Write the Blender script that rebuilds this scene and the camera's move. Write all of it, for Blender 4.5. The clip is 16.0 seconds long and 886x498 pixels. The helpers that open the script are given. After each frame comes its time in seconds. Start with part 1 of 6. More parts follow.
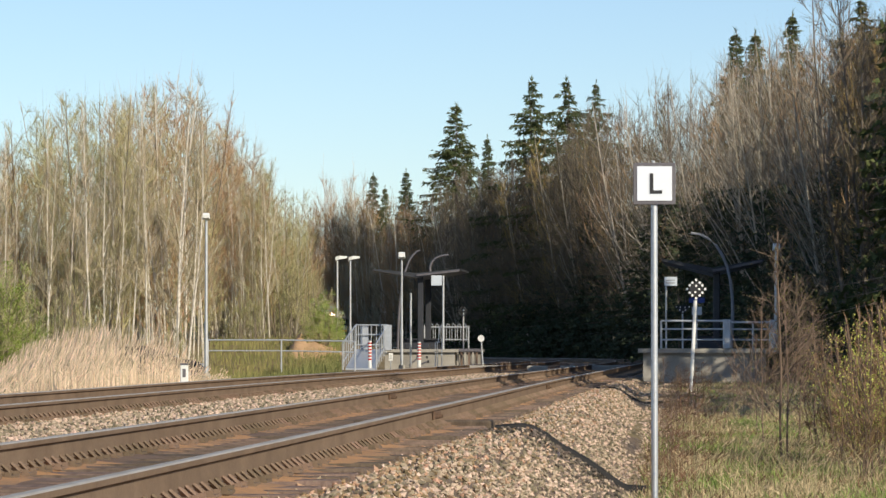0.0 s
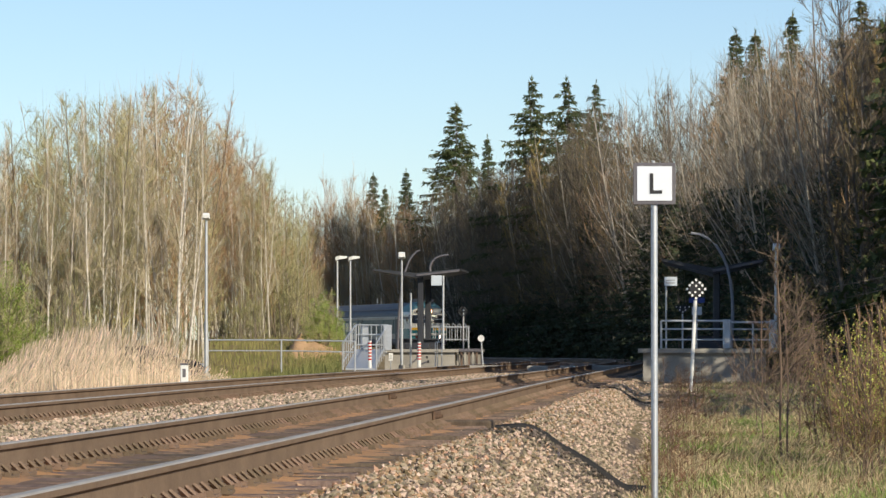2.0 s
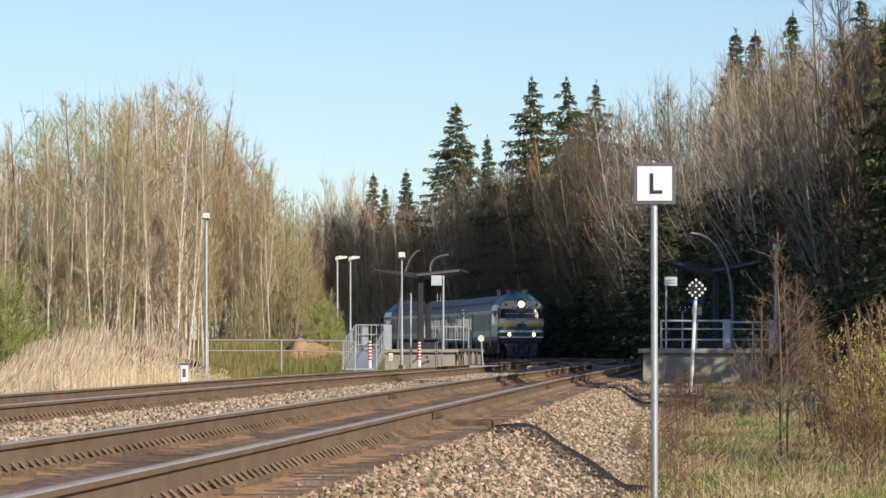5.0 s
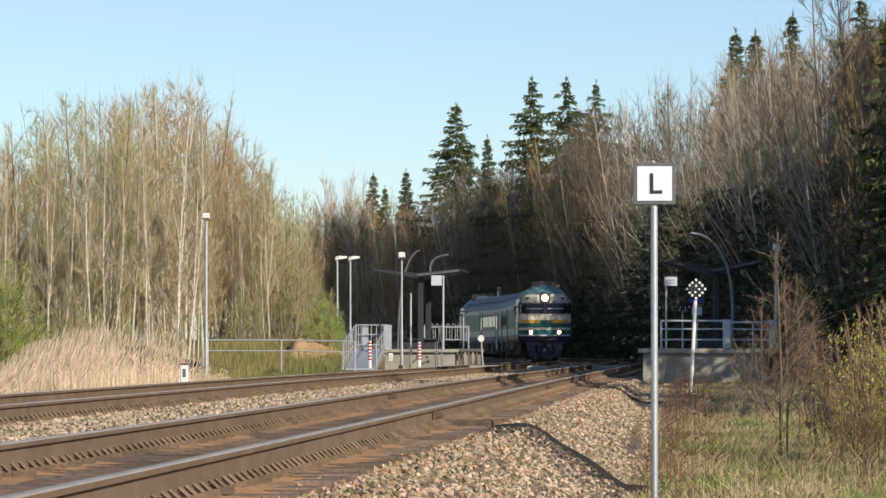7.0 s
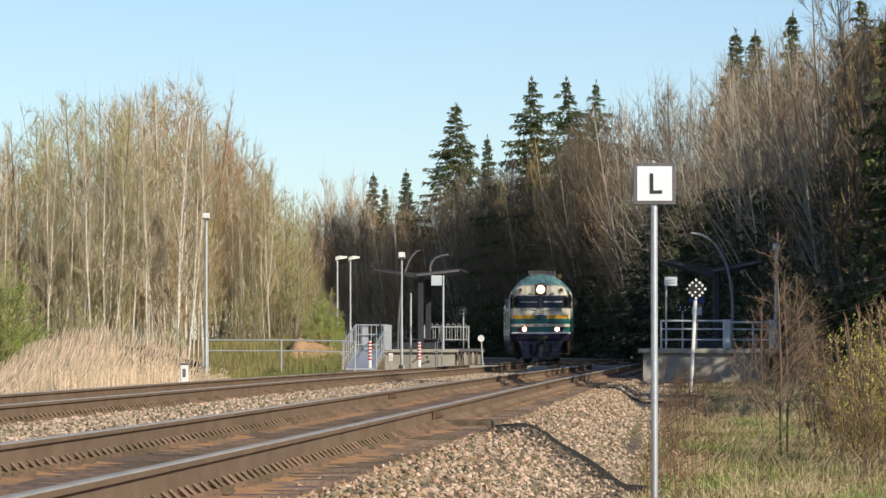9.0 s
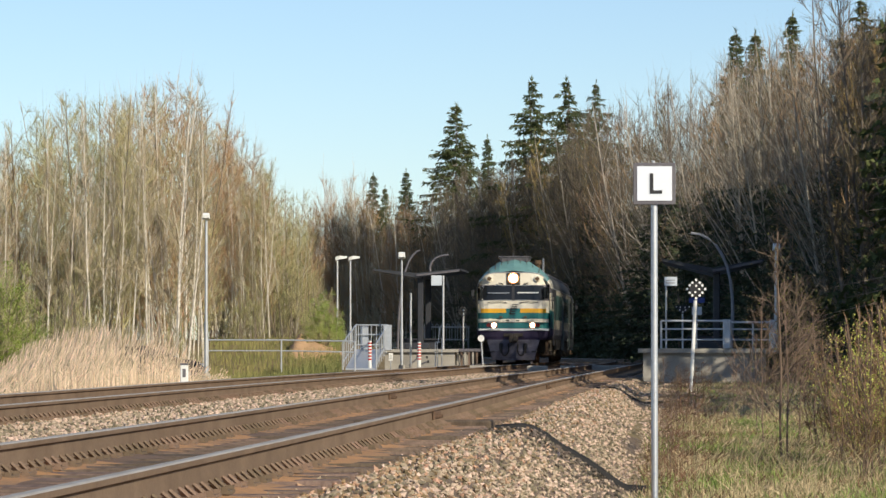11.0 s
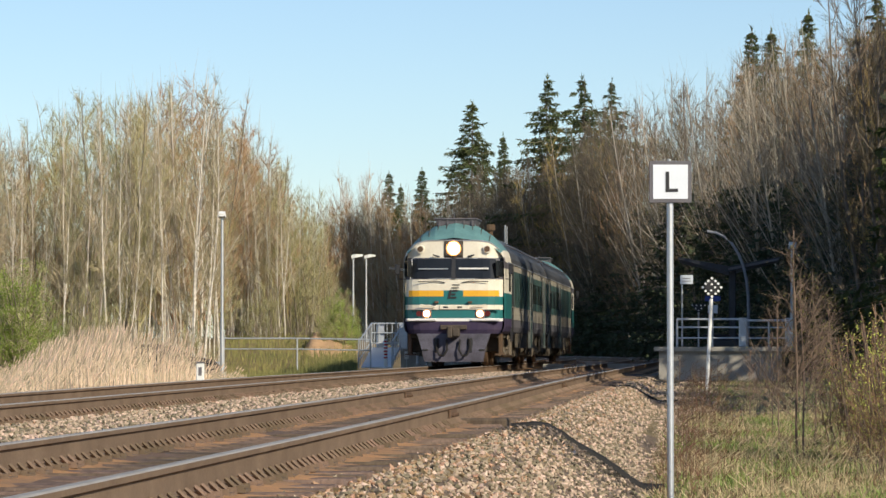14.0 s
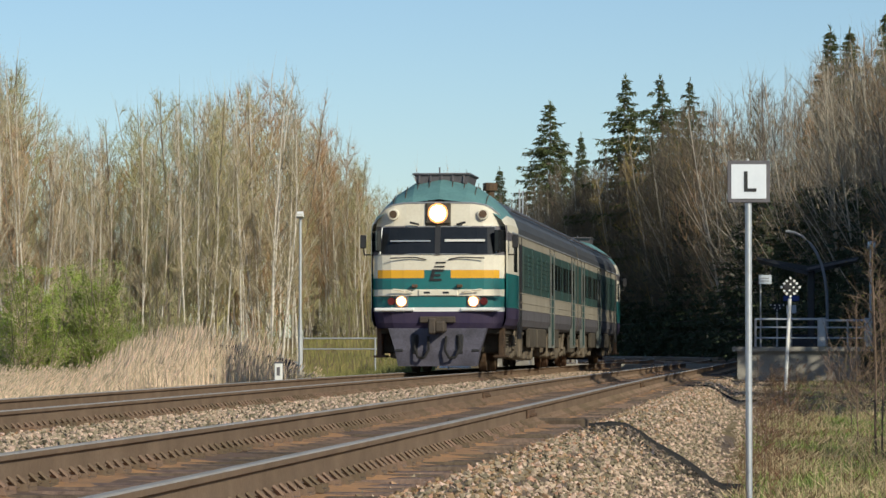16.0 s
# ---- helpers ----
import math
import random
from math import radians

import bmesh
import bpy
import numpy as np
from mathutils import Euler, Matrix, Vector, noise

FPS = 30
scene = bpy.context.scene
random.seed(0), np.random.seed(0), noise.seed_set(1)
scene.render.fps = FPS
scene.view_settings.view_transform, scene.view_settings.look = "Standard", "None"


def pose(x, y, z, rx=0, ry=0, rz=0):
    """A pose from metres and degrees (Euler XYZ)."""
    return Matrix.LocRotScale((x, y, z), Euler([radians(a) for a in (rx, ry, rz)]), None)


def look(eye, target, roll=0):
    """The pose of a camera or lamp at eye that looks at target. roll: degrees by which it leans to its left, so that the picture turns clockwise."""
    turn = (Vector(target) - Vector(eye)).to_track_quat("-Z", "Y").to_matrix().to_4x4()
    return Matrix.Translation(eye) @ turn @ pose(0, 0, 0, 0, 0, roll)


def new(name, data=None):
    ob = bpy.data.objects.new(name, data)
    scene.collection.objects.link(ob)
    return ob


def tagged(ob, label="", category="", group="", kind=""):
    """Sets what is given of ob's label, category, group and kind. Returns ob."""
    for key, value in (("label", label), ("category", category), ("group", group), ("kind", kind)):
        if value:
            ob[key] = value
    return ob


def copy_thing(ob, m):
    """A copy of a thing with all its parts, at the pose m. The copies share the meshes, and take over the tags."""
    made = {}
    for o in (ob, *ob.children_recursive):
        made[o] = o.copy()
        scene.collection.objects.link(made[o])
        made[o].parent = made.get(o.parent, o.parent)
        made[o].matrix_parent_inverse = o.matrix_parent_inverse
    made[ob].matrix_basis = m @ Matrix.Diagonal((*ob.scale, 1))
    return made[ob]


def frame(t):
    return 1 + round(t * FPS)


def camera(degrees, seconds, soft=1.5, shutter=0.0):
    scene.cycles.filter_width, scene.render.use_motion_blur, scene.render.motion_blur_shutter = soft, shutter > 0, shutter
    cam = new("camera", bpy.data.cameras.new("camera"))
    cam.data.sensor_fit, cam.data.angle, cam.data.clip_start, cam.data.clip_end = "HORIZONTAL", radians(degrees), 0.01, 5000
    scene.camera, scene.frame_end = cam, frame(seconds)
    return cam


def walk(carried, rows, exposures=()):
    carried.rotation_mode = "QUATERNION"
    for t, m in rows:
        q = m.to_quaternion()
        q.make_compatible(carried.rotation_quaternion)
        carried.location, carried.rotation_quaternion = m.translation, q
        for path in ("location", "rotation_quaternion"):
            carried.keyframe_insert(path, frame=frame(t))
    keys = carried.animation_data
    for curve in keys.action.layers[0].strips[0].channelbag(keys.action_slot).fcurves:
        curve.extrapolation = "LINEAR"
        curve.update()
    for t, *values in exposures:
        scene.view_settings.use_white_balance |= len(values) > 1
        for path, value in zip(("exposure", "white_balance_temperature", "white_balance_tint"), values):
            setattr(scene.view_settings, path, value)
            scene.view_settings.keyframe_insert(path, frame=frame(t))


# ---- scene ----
# ---- camera: a tripod shot that pans after the train ----
EYE = Vector((0, 0, 0.52))
FOCAL = 6294.0
cam = camera(14.2, 16.0, soft=1.5)


def view(dx, dy):
    yaw, tilt = math.degrees(dx / FOCAL), 90 + math.degrees(math.atan((180 + dy) / FOCAL))
    return pose(EYE.x, EYE.y, EYE.z, tilt, 0, yaw)


PAN = ((0, 0, 0), (12.0, 0, 0), (12.3, 0, -0.5), (12.5, 0.5, -1.5), (13, 5, -4), (13.5, 11, -2), (14, 28, -3), (14.5, 62, -4.7),
       (15, 103, -4.7), (15.5, 137, -5.3), (16, 166, -3.0))
walk(cam, [(t, view(dx, dy)) for t, dx, dy in PAN], exposures=((0, 0.3, 6500, 10), (13.5, 0.3, 6500, 10), (14.5, 0.18, 6500, 10), (15.2, 0.06, 6430, 8.5), (16, -0.03, 6320, 6)))

# ---- light: low sun from behind on the right ----
SUN_AZ, SUN_EL = radians(141), radians(28)  # azimuth clockwise from +y
world = bpy.data.worlds.new("sky")
scene.world = world
world.use_nodes = True
wn = world.node_tree.nodes
sky = wn.new("ShaderNodeTexSky")
sky.sky_type, sky.sun_disc = "NISHITA", False
sky.sun_elevation, sky.sun_rotation = SUN_EL, SUN_AZ
sky.air_density, sky.dust_density, sky.ozone_density = 0.85, 0.35, 2.9
wn["Background"].inputs["Strength"].default_value = 0.105
world.node_tree.links.new(sky.outputs[0], wn["Background"].inputs[0])
sun_dir = Vector((math.sin(SUN_AZ) * math.cos(SUN_EL), math.cos(SUN_AZ) * math.cos(SUN_EL), math.sin(SUN_EL)))
sun = new("sun", bpy.data.lights.new("sun", "SUN"))
sun.data.energy, sun.data.angle, sun.data.color = 4.2, radians(0.5), (0.99, 0.89, 0.7)
sun.matrix_world = look(sun_dir * 100, (0, 0, 0))

# ---- materials ----
MATS = {}


def mat(name, a, b=None, rough=0.8, metal=0.0, scale=4.0, bump=0.0, fine=None, vary=0.0, island=False, stretch=(1, 1, 1), emit=0.0, spec=0.12):
    """A procedural surface: two colours mixed by noise at two scales, with relief and per-piece variation."""
    if name in MATS:
        return MATS[name]
    m = bpy.data.materials.new(name)
    m.use_nodes = True
    n, l = m.node_tree.nodes, m.node_tree.links
    p = n["Principled BSDF"]
    p.inputs["Roughness"].default_value, p.inputs["Metallic"].default_value = rough, metal
    p.inputs["Specular IOR Level"].default_value = spec
    b = b or tuple(c * 0.75 for c in a)
    co = n.new("ShaderNodeTexCoord")
    mp = n.new("ShaderNodeMapping")
    mp.inputs["Scale"].default_value = stretch
    l.new(co.outputs["Object"], mp.inputs[0])
    t1, t2 = n.new("ShaderNodeTexNoise"), n.new("ShaderNodeTexNoise")
    for t, s in ((t1, scale), (t2, fine or scale * 9)):
        t.inputs["Scale"].default_value, t.inputs["Detail"].default_value = s, 5
        l.new(mp.outputs[0], t.inputs["Vector"])
    add = n.new("ShaderNodeMath")
    add.operation = "MULTIPLY_ADD"
    l.new(t2.outputs["Fac"], add.inputs[0])
    add.inputs[1].default_value = 0.6
    l.new(t1.outputs["Fac"], add.inputs[2])
    ramp = n.new("ShaderNodeMapRange")
    ramp.inputs["From Min"].default_value, ramp.inputs["From Max"].default_value = 0.55, 1.05
    l.new(add.outputs[0], ramp.inputs["Value"])
    mix = n.new("ShaderNodeMix")
    mix.data_type = "RGBA"
    l.new(ramp.outputs[0], mix.inputs["Factor"])
    mix.inputs["A"].default_value, mix.inputs["B"].default_value = (*a, 1), (*b, 1)
    out = mix.outputs["Result"]
    if vary:
        if island:
            src = n.new("ShaderNodeNewGeometry").outputs["Random Per Island"]
        else:
            src = n.new("ShaderNodeObjectInfo").outputs["Random"]
        hsv = n.new("ShaderNodeHueSaturation")
        rng = n.new("ShaderNodeMapRange")
        rng.inputs["To Min"].default_value, rng.inputs["To Max"].default_value = 1 - vary, 1 + vary
        l.new(src, rng.inputs["Value"])
        l.new(rng.outputs[0], hsv.inputs["Value"])
        hue = n.new("ShaderNodeMapRange")
        hue.inputs["To Min"].default_value, hue.inputs["To Max"].default_value = 0.5 + vary * 0.05, 0.5 - vary * 0.05
        l.new(src, hue.inputs["Value"])
        l.new(hue.outputs[0], hsv.inputs["Hue"])
        l.new(out, hsv.inputs["Color"])
        out = hsv.outputs[0]
    l.new(out, p.inputs["Base Color"])
    if bump:
        bp = n.new("ShaderNodeBump")
        bp.inputs["Strength"].default_value, bp.inputs["Distance"].default_value = bump, 0.02
        l.new(add.outputs[0], bp.inputs["Height"])
        l.new(bp.outputs[0], p.inputs["Normal"])
    if emit:
        l.new(out, p.inputs["Emission Color"])
        p.inputs["Emission Strength"].default_value = emit
    MATS[name] = m
    return m


GRASS = mat("field_grass", (0.12, 0.1, 0.05), (0.27, 0.2, 0.115), scale=0.6, fine=8, bump=0.5)
DIRT = mat("rust_dirt", (0.54, 0.29, 0.13), (0.23, 0.155, 0.105), scale=1.6, fine=30, bump=0.8)
PACKED = mat("packed_dark_dirt", (0.2, 0.135, 0.1), (0.125, 0.088, 0.068), scale=1.6, fine=30, bump=0.8)
# bed under the loose stones, darkened to paint the shade in their gaps
BALLAST = mat("gap_shaded_crushed_stone", (0.22, 0.165, 0.12), (0.11, 0.085, 0.065), scale=6, fine=60, bump=0.8)
DARK_STONE = mat("dark_ballast_stone", (0.13, 0.11, 0.09), (0.085, 0.07, 0.058), scale=10, fine=60, vary=0.6, island=True)
RUSTED = mat("rust_stained_stone", (0.42, 0.28, 0.165), (0.25, 0.17, 0.11), scale=10, fine=60, vary=0.5, island=True)
STONE = mat("ballast_stone", (0.48, 0.385, 0.28), (0.27, 0.208, 0.148), scale=10, fine=60, vary=0.65, island=True)
RUST = mat("rail_rust", (0.215, 0.153, 0.108), (0.14, 0.098, 0.068), rough=0.85, scale=2, fine=40, bump=0.2)
STEEL = mat("polished_rail_head", (0.36, 0.34, 0.32), (0.27, 0.25, 0.23), rough=0.6, metal=0.0, scale=3, spec=0.15)
TIMBER = mat("creosoted_timber", (0.09, 0.066, 0.055), (0.21, 0.152, 0.112), scale=3, fine=30, vary=0.3, bump=0.5, stretch=(6, 1, 1))
CLIP = mat("dusty_clip_iron", (0.23, 0.165, 0.115), (0.15, 0.105, 0.075), rough=0.85, scale=20, vary=0.25)
IRON = mat("rusty_iron", (0.09, 0.065, 0.05), (0.15, 0.09, 0.055), rough=0.8, scale=20, vary=0.2)
GALV = mat("galvanised_steel", (0.55, 0.57, 0.6), (0.45, 0.47, 0.5), rough=0.45, metal=0.6, scale=8, spec=0.4)
WHITE = mat("white_paint", (0.8, 0.8, 0.78), (0.72, 0.71, 0.68), rough=0.5, scale=5, spec=0.4)
BLACK = mat("black_paint", (0.02, 0.02, 0.024), (0.035, 0.034, 0.035), rough=0.5, scale=5, spec=0.4)
GREYP = mat("dark_grey_paint", (0.10, 0.095, 0.11), (0.14, 0.13, 0.14), rough=0.5, scale=6, spec=0.4)
RED = mat("red_paint", (0.5, 0.03, 0.03), (0.4, 0.03, 0.03), rough=0.5)
BLUE = mat("blue_paint", (0.06, 0.09, 0.3), (0.05, 0.08, 0.24), rough=0.4)
CONC = mat("concrete", (0.42, 0.39, 0.34), (0.3, 0.28, 0.25), scale=1.5, fine=20, bump=0.3)
SLAB = mat("dark_roof_panel", (0.032, 0.035, 0.043), (0.05, 0.051, 0.058), rough=0.45, scale=2, spec=0.3)
BIRCH = mat("birch_bark", (0.8, 0.75, 0.66), (0.45, 0.39, 0.32), scale=3, fine=9, stretch=(1, 1, 2.5), vary=0.15)
BARK = mat("brown_bark", (0.26, 0.215, 0.165), (0.17, 0.135, 0.10), scale=4, fine=30, vary=0.25)
TWIG = mat("bare_twigs", (0.47, 0.4, 0.275), (0.37, 0.31, 0.21), scale=1.0, vary=0.25)
TWIG_O = mat("olive_twigs", (0.42, 0.39, 0.2), (0.34, 0.31, 0.16), scale=1.0, vary=0.25)
TWIG_R = mat("reddish_twigs", (0.46, 0.3, 0.17), (0.37, 0.24, 0.14), scale=1.0, vary=0.2)
TWIG_G = mat("grey_buff_twigs", (0.31, 0.265, 0.205), (0.22, 0.185, 0.14), scale=1.0, vary=0.25)
# darker twig copy; the wood's shade is put into this colour
TWIG_F = mat("shaded_forest_twigs", (0.2, 0.165, 0.122), (0.145, 0.118, 0.085), scale=1.0, vary=0.25)
BARK_F = mat("grey_forest_bark", (0.21, 0.18, 0.15), (0.12, 0.1, 0.083), scale=4, fine=30, vary=0.25)
BARK_P = mat("pale_aspen_bark", (0.56, 0.5, 0.41), (0.34, 0.295, 0.235), scale=3, fine=20, stretch=(1, 1, 2), vary=0.2)
BUD = mat("spring_buds", (0.27, 0.26, 0.08), (0.34, 0.29, 0.1), scale=0.7, vary=0.25)
BUD_O = mat("amber_catkins", (0.36, 0.22, 0.07), (0.28, 0.17, 0.06), scale=0.7, vary=0.2)
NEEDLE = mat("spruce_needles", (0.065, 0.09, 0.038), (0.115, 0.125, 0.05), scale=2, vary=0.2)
# dark copy of the needles with the closed wood's shade in its colour
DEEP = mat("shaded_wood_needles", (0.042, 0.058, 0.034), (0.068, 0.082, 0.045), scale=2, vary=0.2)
REED = mat("dry_reed", (0.78, 0.62, 0.45), (0.57, 0.44, 0.3), scale=2, vary=0.4, island=True)
STRAW = mat("dry_grass", (0.46, 0.39, 0.23), (0.3, 0.24, 0.135), scale=0.5, vary=0.45, island=True)
GREEN = mat("fresh_grass", (0.16, 0.24, 0.06), (0.24, 0.3, 0.09), scale=0.5, vary=0.3, island=True)
BUSHLEAF = mat("young_leaves", (0.21, 0.3, 0.055), (0.28, 0.35, 0.08), vary=0.2)
# side paints: grimy, and darkened further to carry shade on the train's flank
TEAL_D = mat("grimy_shaded_teal_paint", (0.03, 0.085, 0.08), (0.06, 0.08, 0.073), rough=0.45, scale=0.7, fine=9, stretch=(1, 1, 0.3), spec=0.4)
CREAM_D = mat("grimy_shaded_cream_paint", (0.4, 0.365, 0.3), (0.27, 0.24, 0.19), rough=0.5, scale=0.8, fine=9, stretch=(1, 1, 0.3), spec=0.4)
TEAL = mat("teal_train_paint", (0.02, 0.17, 0.17), (0.03, 0.13, 0.135), rough=0.35, scale=2, fine=15, spec=0.4)
TEALR = mat("weathered_teal_roof", (0.13, 0.27, 0.27), (0.09, 0.19, 0.2), rough=0.6, scale=2, fine=15, spec=0.4)
ROOFG = mat("sooty_roof", (0.075, 0.08, 0.09), (0.045, 0.048, 0.055), rough=0.55, scale=1.5, spec=0.4)
CREAM = mat("cream_train_paint", (0.8, 0.75, 0.63), (0.68, 0.62, 0.5), rough=0.4, scale=2, fine=18, spec=0.4)
YELLOW = mat("amber_yellow_paint", (0.8, 0.42, 0.03), (0.7, 0.36, 0.03), rough=0.4, scale=3, spec=0.4)
NAVY = mat("dull_violet_paint", (0.05, 0.04, 0.085), (0.07, 0.055, 0.09), rough=0.5, scale=3)
SKIRT = mat("grey_skirt_paint", (0.15, 0.145, 0.16), (0.1, 0.095, 0.105), rough=0.55, scale=2)
PLOUGH = mat("violet_grey_plough", (0.12, 0.115, 0.15), (0.06, 0.057, 0.07), rough=0.5, scale=3)
BOGIE = mat("brown_dusted_bogie", (0.2, 0.165, 0.125), (0.09, 0.075, 0.058), rough=0.85, scale=5, bump=0.3)
UNDER = mat("dusty_underframe", (0.12, 0.105, 0.085), (0.06, 0.052, 0.043), rough=0.8, scale=4)
RUBBER = mat("black_rubber", (0.02, 0.02, 0.02), (0.03, 0.028, 0.028), rough=0.7)
LAMP = mat("headlamp_glow", (1.0, 0.82, 0.62), (1.0, 0.8, 0.58), emit=9.0)
TAIL = mat("dull_red_lens", (0.12, 0.02, 0.02), (0.09, 0.02, 0.02), rough=0.3)
GLASS = mat("dark_window_glass", (0.012, 0.014, 0.016), (0.02, 0.022, 0.025), rough=0.06, spec=0.4)
# emissive ring that imitates the lamps' bloom around their lenses
HALO = mat("warm_lamp_halo", (1.0, 0.42, 0.16), (1.0, 0.36, 0.12), emit=0.9)


# ---- building helpers ----
def part(name, bm, material, parent=None, label="", smooth=False):
    """Links a bmesh as one mesh object."""
    me = bpy.data.meshes.new(name)
    bm.to_mesh(me)
    bm.free()
    for m in material if isinstance(material, (list, tuple)) else (material,):
        me.materials.append(m)
    if smooth:
        me.polygons.foreach_set("use_smooth", [True] * len(me.polygons))
    ob = new(name, me)
    ob.parent = parent
    return tagged(ob, label)


def thing(name, at, label, category, group="", kind=""):
    ob = new(name)
    ob.empty_display_size = 0.2
    ob.matrix_basis = at if isinstance(at, Matrix) else Matrix.Translation(at)
    return tagged(ob, label, category, group, kind)


def box(bm, x0, x1, y0, y1, z0, z1, bevel=0.0, m=None, slot=0):
    mat4 = Matrix.Translation(((x0 + x1) / 2, (y0 + y1) / 2, (z0 + z1) / 2)) @ Matrix.Diagonal((x1 - x0, y1 - y0, z1 - z0, 1))
    if m is not None:
        mat4 = m @ mat4
    r = bmesh.ops.create_cube(bm, size=1, matrix=mat4)
    faces = {f for v in r["verts"] for f in v.link_faces}
    for f in faces:
        f.material_index = slot
    if bevel:
        edges = list({e for v in r["verts"] for e in v.link_edges})
        bmesh.ops.bevel(bm, geom=edges, offset=bevel, segments=1, affect="EDGES", profile=0.5)
    return bm


def tube(bm, a, b, r0, r1=None, n=8, slot=0):
    a, b = Vector(a), Vector(b)
    d = b - a
    m = Matrix.Translation((a + b) / 2) @ d.to_track_quat("Z", "Y").to_matrix().to_4x4()
    r = bmesh.ops.create_cone(bm, cap_ends=True, segments=n, radius1=r0, radius2=r0 if r1 is None else r1, depth=d.length, matrix=m)
    for f in {f for v in r["verts"] for f in v.link_faces}:
        f.material_index = slot
    return bm


def pipe(bm, points, r, n=6):
    for a, b in zip(points, points[1:]):
        tube(bm, a, b, r, n=n)
    return bm


def raw(name, verts, faces, materials, parent=None, slots=None, smooth=False):
    me = bpy.data.meshes.new(name)
    me.from_pydata(verts, [], faces)
    for m in materials:
        me.materials.append(m)
    if slots is not None:
        me.polygons.foreach_set("material_index", slots)
    if smooth:
        me.polygons.foreach_set("use_smooth", [True] * len(me.polygons))
    ob = new(name, me)
    ob.parent = parent
    return ob


def loft(bm, sections, slots_of, close=True):
    """Skins a list of equal-length rings."""
    rings = [[bm.verts.new(p) for p in ring] for ring in sections]
    for a, b in zip(rings, rings[1:]):
        n = len(a)
        for i in range(n if close else n - 1):
            k = (i + 1) % n
            f = bm.faces.new((a[i], a[k], b[k], b[i]))
            f.material_index = slots_of(f)
    return rings


class Wood:
    """Collects tapered branches and leaves as plain triangles and quads."""

    def __init__(self):
        self.v, self.f, self.s = [], [], []

    def limb(self, pts, r0, r1, n=5, slot=0):
        base = len(self.v)
        m = len(pts)
        for k, p in enumerate(pts):
            d = (pts[min(k + 1, m - 1)] - pts[max(k - 1, 0)]).normalized()
            a = d.orthogonal().normalized()
            b = d.cross(a)
            r = r0 + (r1 - r0) * k / (m - 1)
            for i in range(n):
                t = 2 * math.pi * i / n
                self.v.append(p + (a * math.cos(t) + b * math.sin(t)) * r)
        for k in range(m - 1):
            for i in range(n):
                j = (i + 1) % n
                self.f.append((base + k * n + i, base + k * n + j, base + (k + 1) * n + j, base + (k + 1) * n + i))
                self.s.append(slot)

    def twig(self, a, b, r, slot=0, sides=3):
        d = (b - a).normalized()
        u = d.orthogonal().normalized()
        turn = (a.x * 37.7 + a.y * 61.3 + a.z * 17.1) % 6.28
        u = (u * math.cos(turn) + d.cross(u) * math.sin(turn)) * r
        w = d.cross(u)
        base = len(self.v)
        if sides == 1:
            self.v += [a + u, a - u, b]
            self.f.append((base, base + 1, base + 2))
            self.s.append(slot)
            return
        self.v += [a + u, a - u * 0.5 + w * 0.87, a - u * 0.5 - w * 0.87, b]
        self.f += [(base, base + 1, base + 3), (base + 1, base + 2, base + 3), (base + 2, base, base + 3)]
        self.s += [slot] * 3

    def leaf(self, p, size, rng, slot=0):
        a = Vector((rng.uniform(-1, 1), rng.uniform(-1, 1), rng.uniform(-1, 1))).normalized() * size
        b = a.orthogonal().normalized() * size * 0.5
        base = len(self.v)
        self.v += [p - a + b, p + a, p - a - b]
        self.f.append((base, base + 1, base + 2))
        self.s.append(slot)

    def make(self, name, materials, parent):
        return raw(name, [tuple(v) for v in self.v], self.f, materials, parent, self.s)


# ---- the line of the railway ----
SLOPE, BEND = 0.074, 145.0
HEAD = math.atan(SLOPE)
STRAIGHT = (BEND - 78.7) / math.cos(HEAD)
TIGHTEN, SPIRAL = 3.9e-5, 118.0  # curvature gained per metre, and the metres over which it grows


def dip(y):
    """The line sags a little towards its near end."""
    v = min(1, max(0, (y - 20) / 50))
    return 0.045 * (1 - v * v * (3 - 2 * v))


def trace_bend(step=0.5, reach=330.0):
    """Points and headings every half metre round the bend, from its beginning on."""
    x, y, h = -2.2 + math.sin(HEAD) * STRAIGHT, BEND, HEAD
    out = [(x, y, h)]
    for i in range(int(reach / step)):
        h -= TIGHTEN * min((i + 0.5) * step, SPIRAL) * step
        x, y = x + math.sin(h) * step, y + math.cos(h) * step
        out.append((x, y, h))
    return out


CURVE = trace_bend()
CURVE_XY = np.array([c[:2] for c in CURVE])


def line(s, off=0.0):
    """Point and heading on the western track, s metres beyond the train's last place, off metres to its right."""
    if s <= STRAIGHT:
        x, y, h = -2.2 + math.sin(HEAD) * s, 78.7 + math.cos(HEAD) * s, HEAD
    else:
        q = (s - STRAIGHT) / 0.5
        i = min(int(q), len(CURVE) - 2)
        x, y, h = (a + (b - a) * (q - i) for a, b in zip(CURVE[i], CURVE[i + 1]))
    return Vector((x + off * math.cos(h), y - off * math.sin(h), -dip(y))), h


GAP = 4.5


def west(y):
    return -2.2 + SLOPE * (y - 78.7)


def east(y):
    return west(y) + GAP


def smooth(a, b, v):
    v = min(1, max(0, (v - a) / (b - a)))
    return v * v * (3 - 2 * v)


def lerp(table, v):
    for (a, p), (b, q) in zip(table, table[1:]):
        if v <= b:
            return p + (q - p) * max(0, (v - a) / (b - a))
    return table[-1][1]


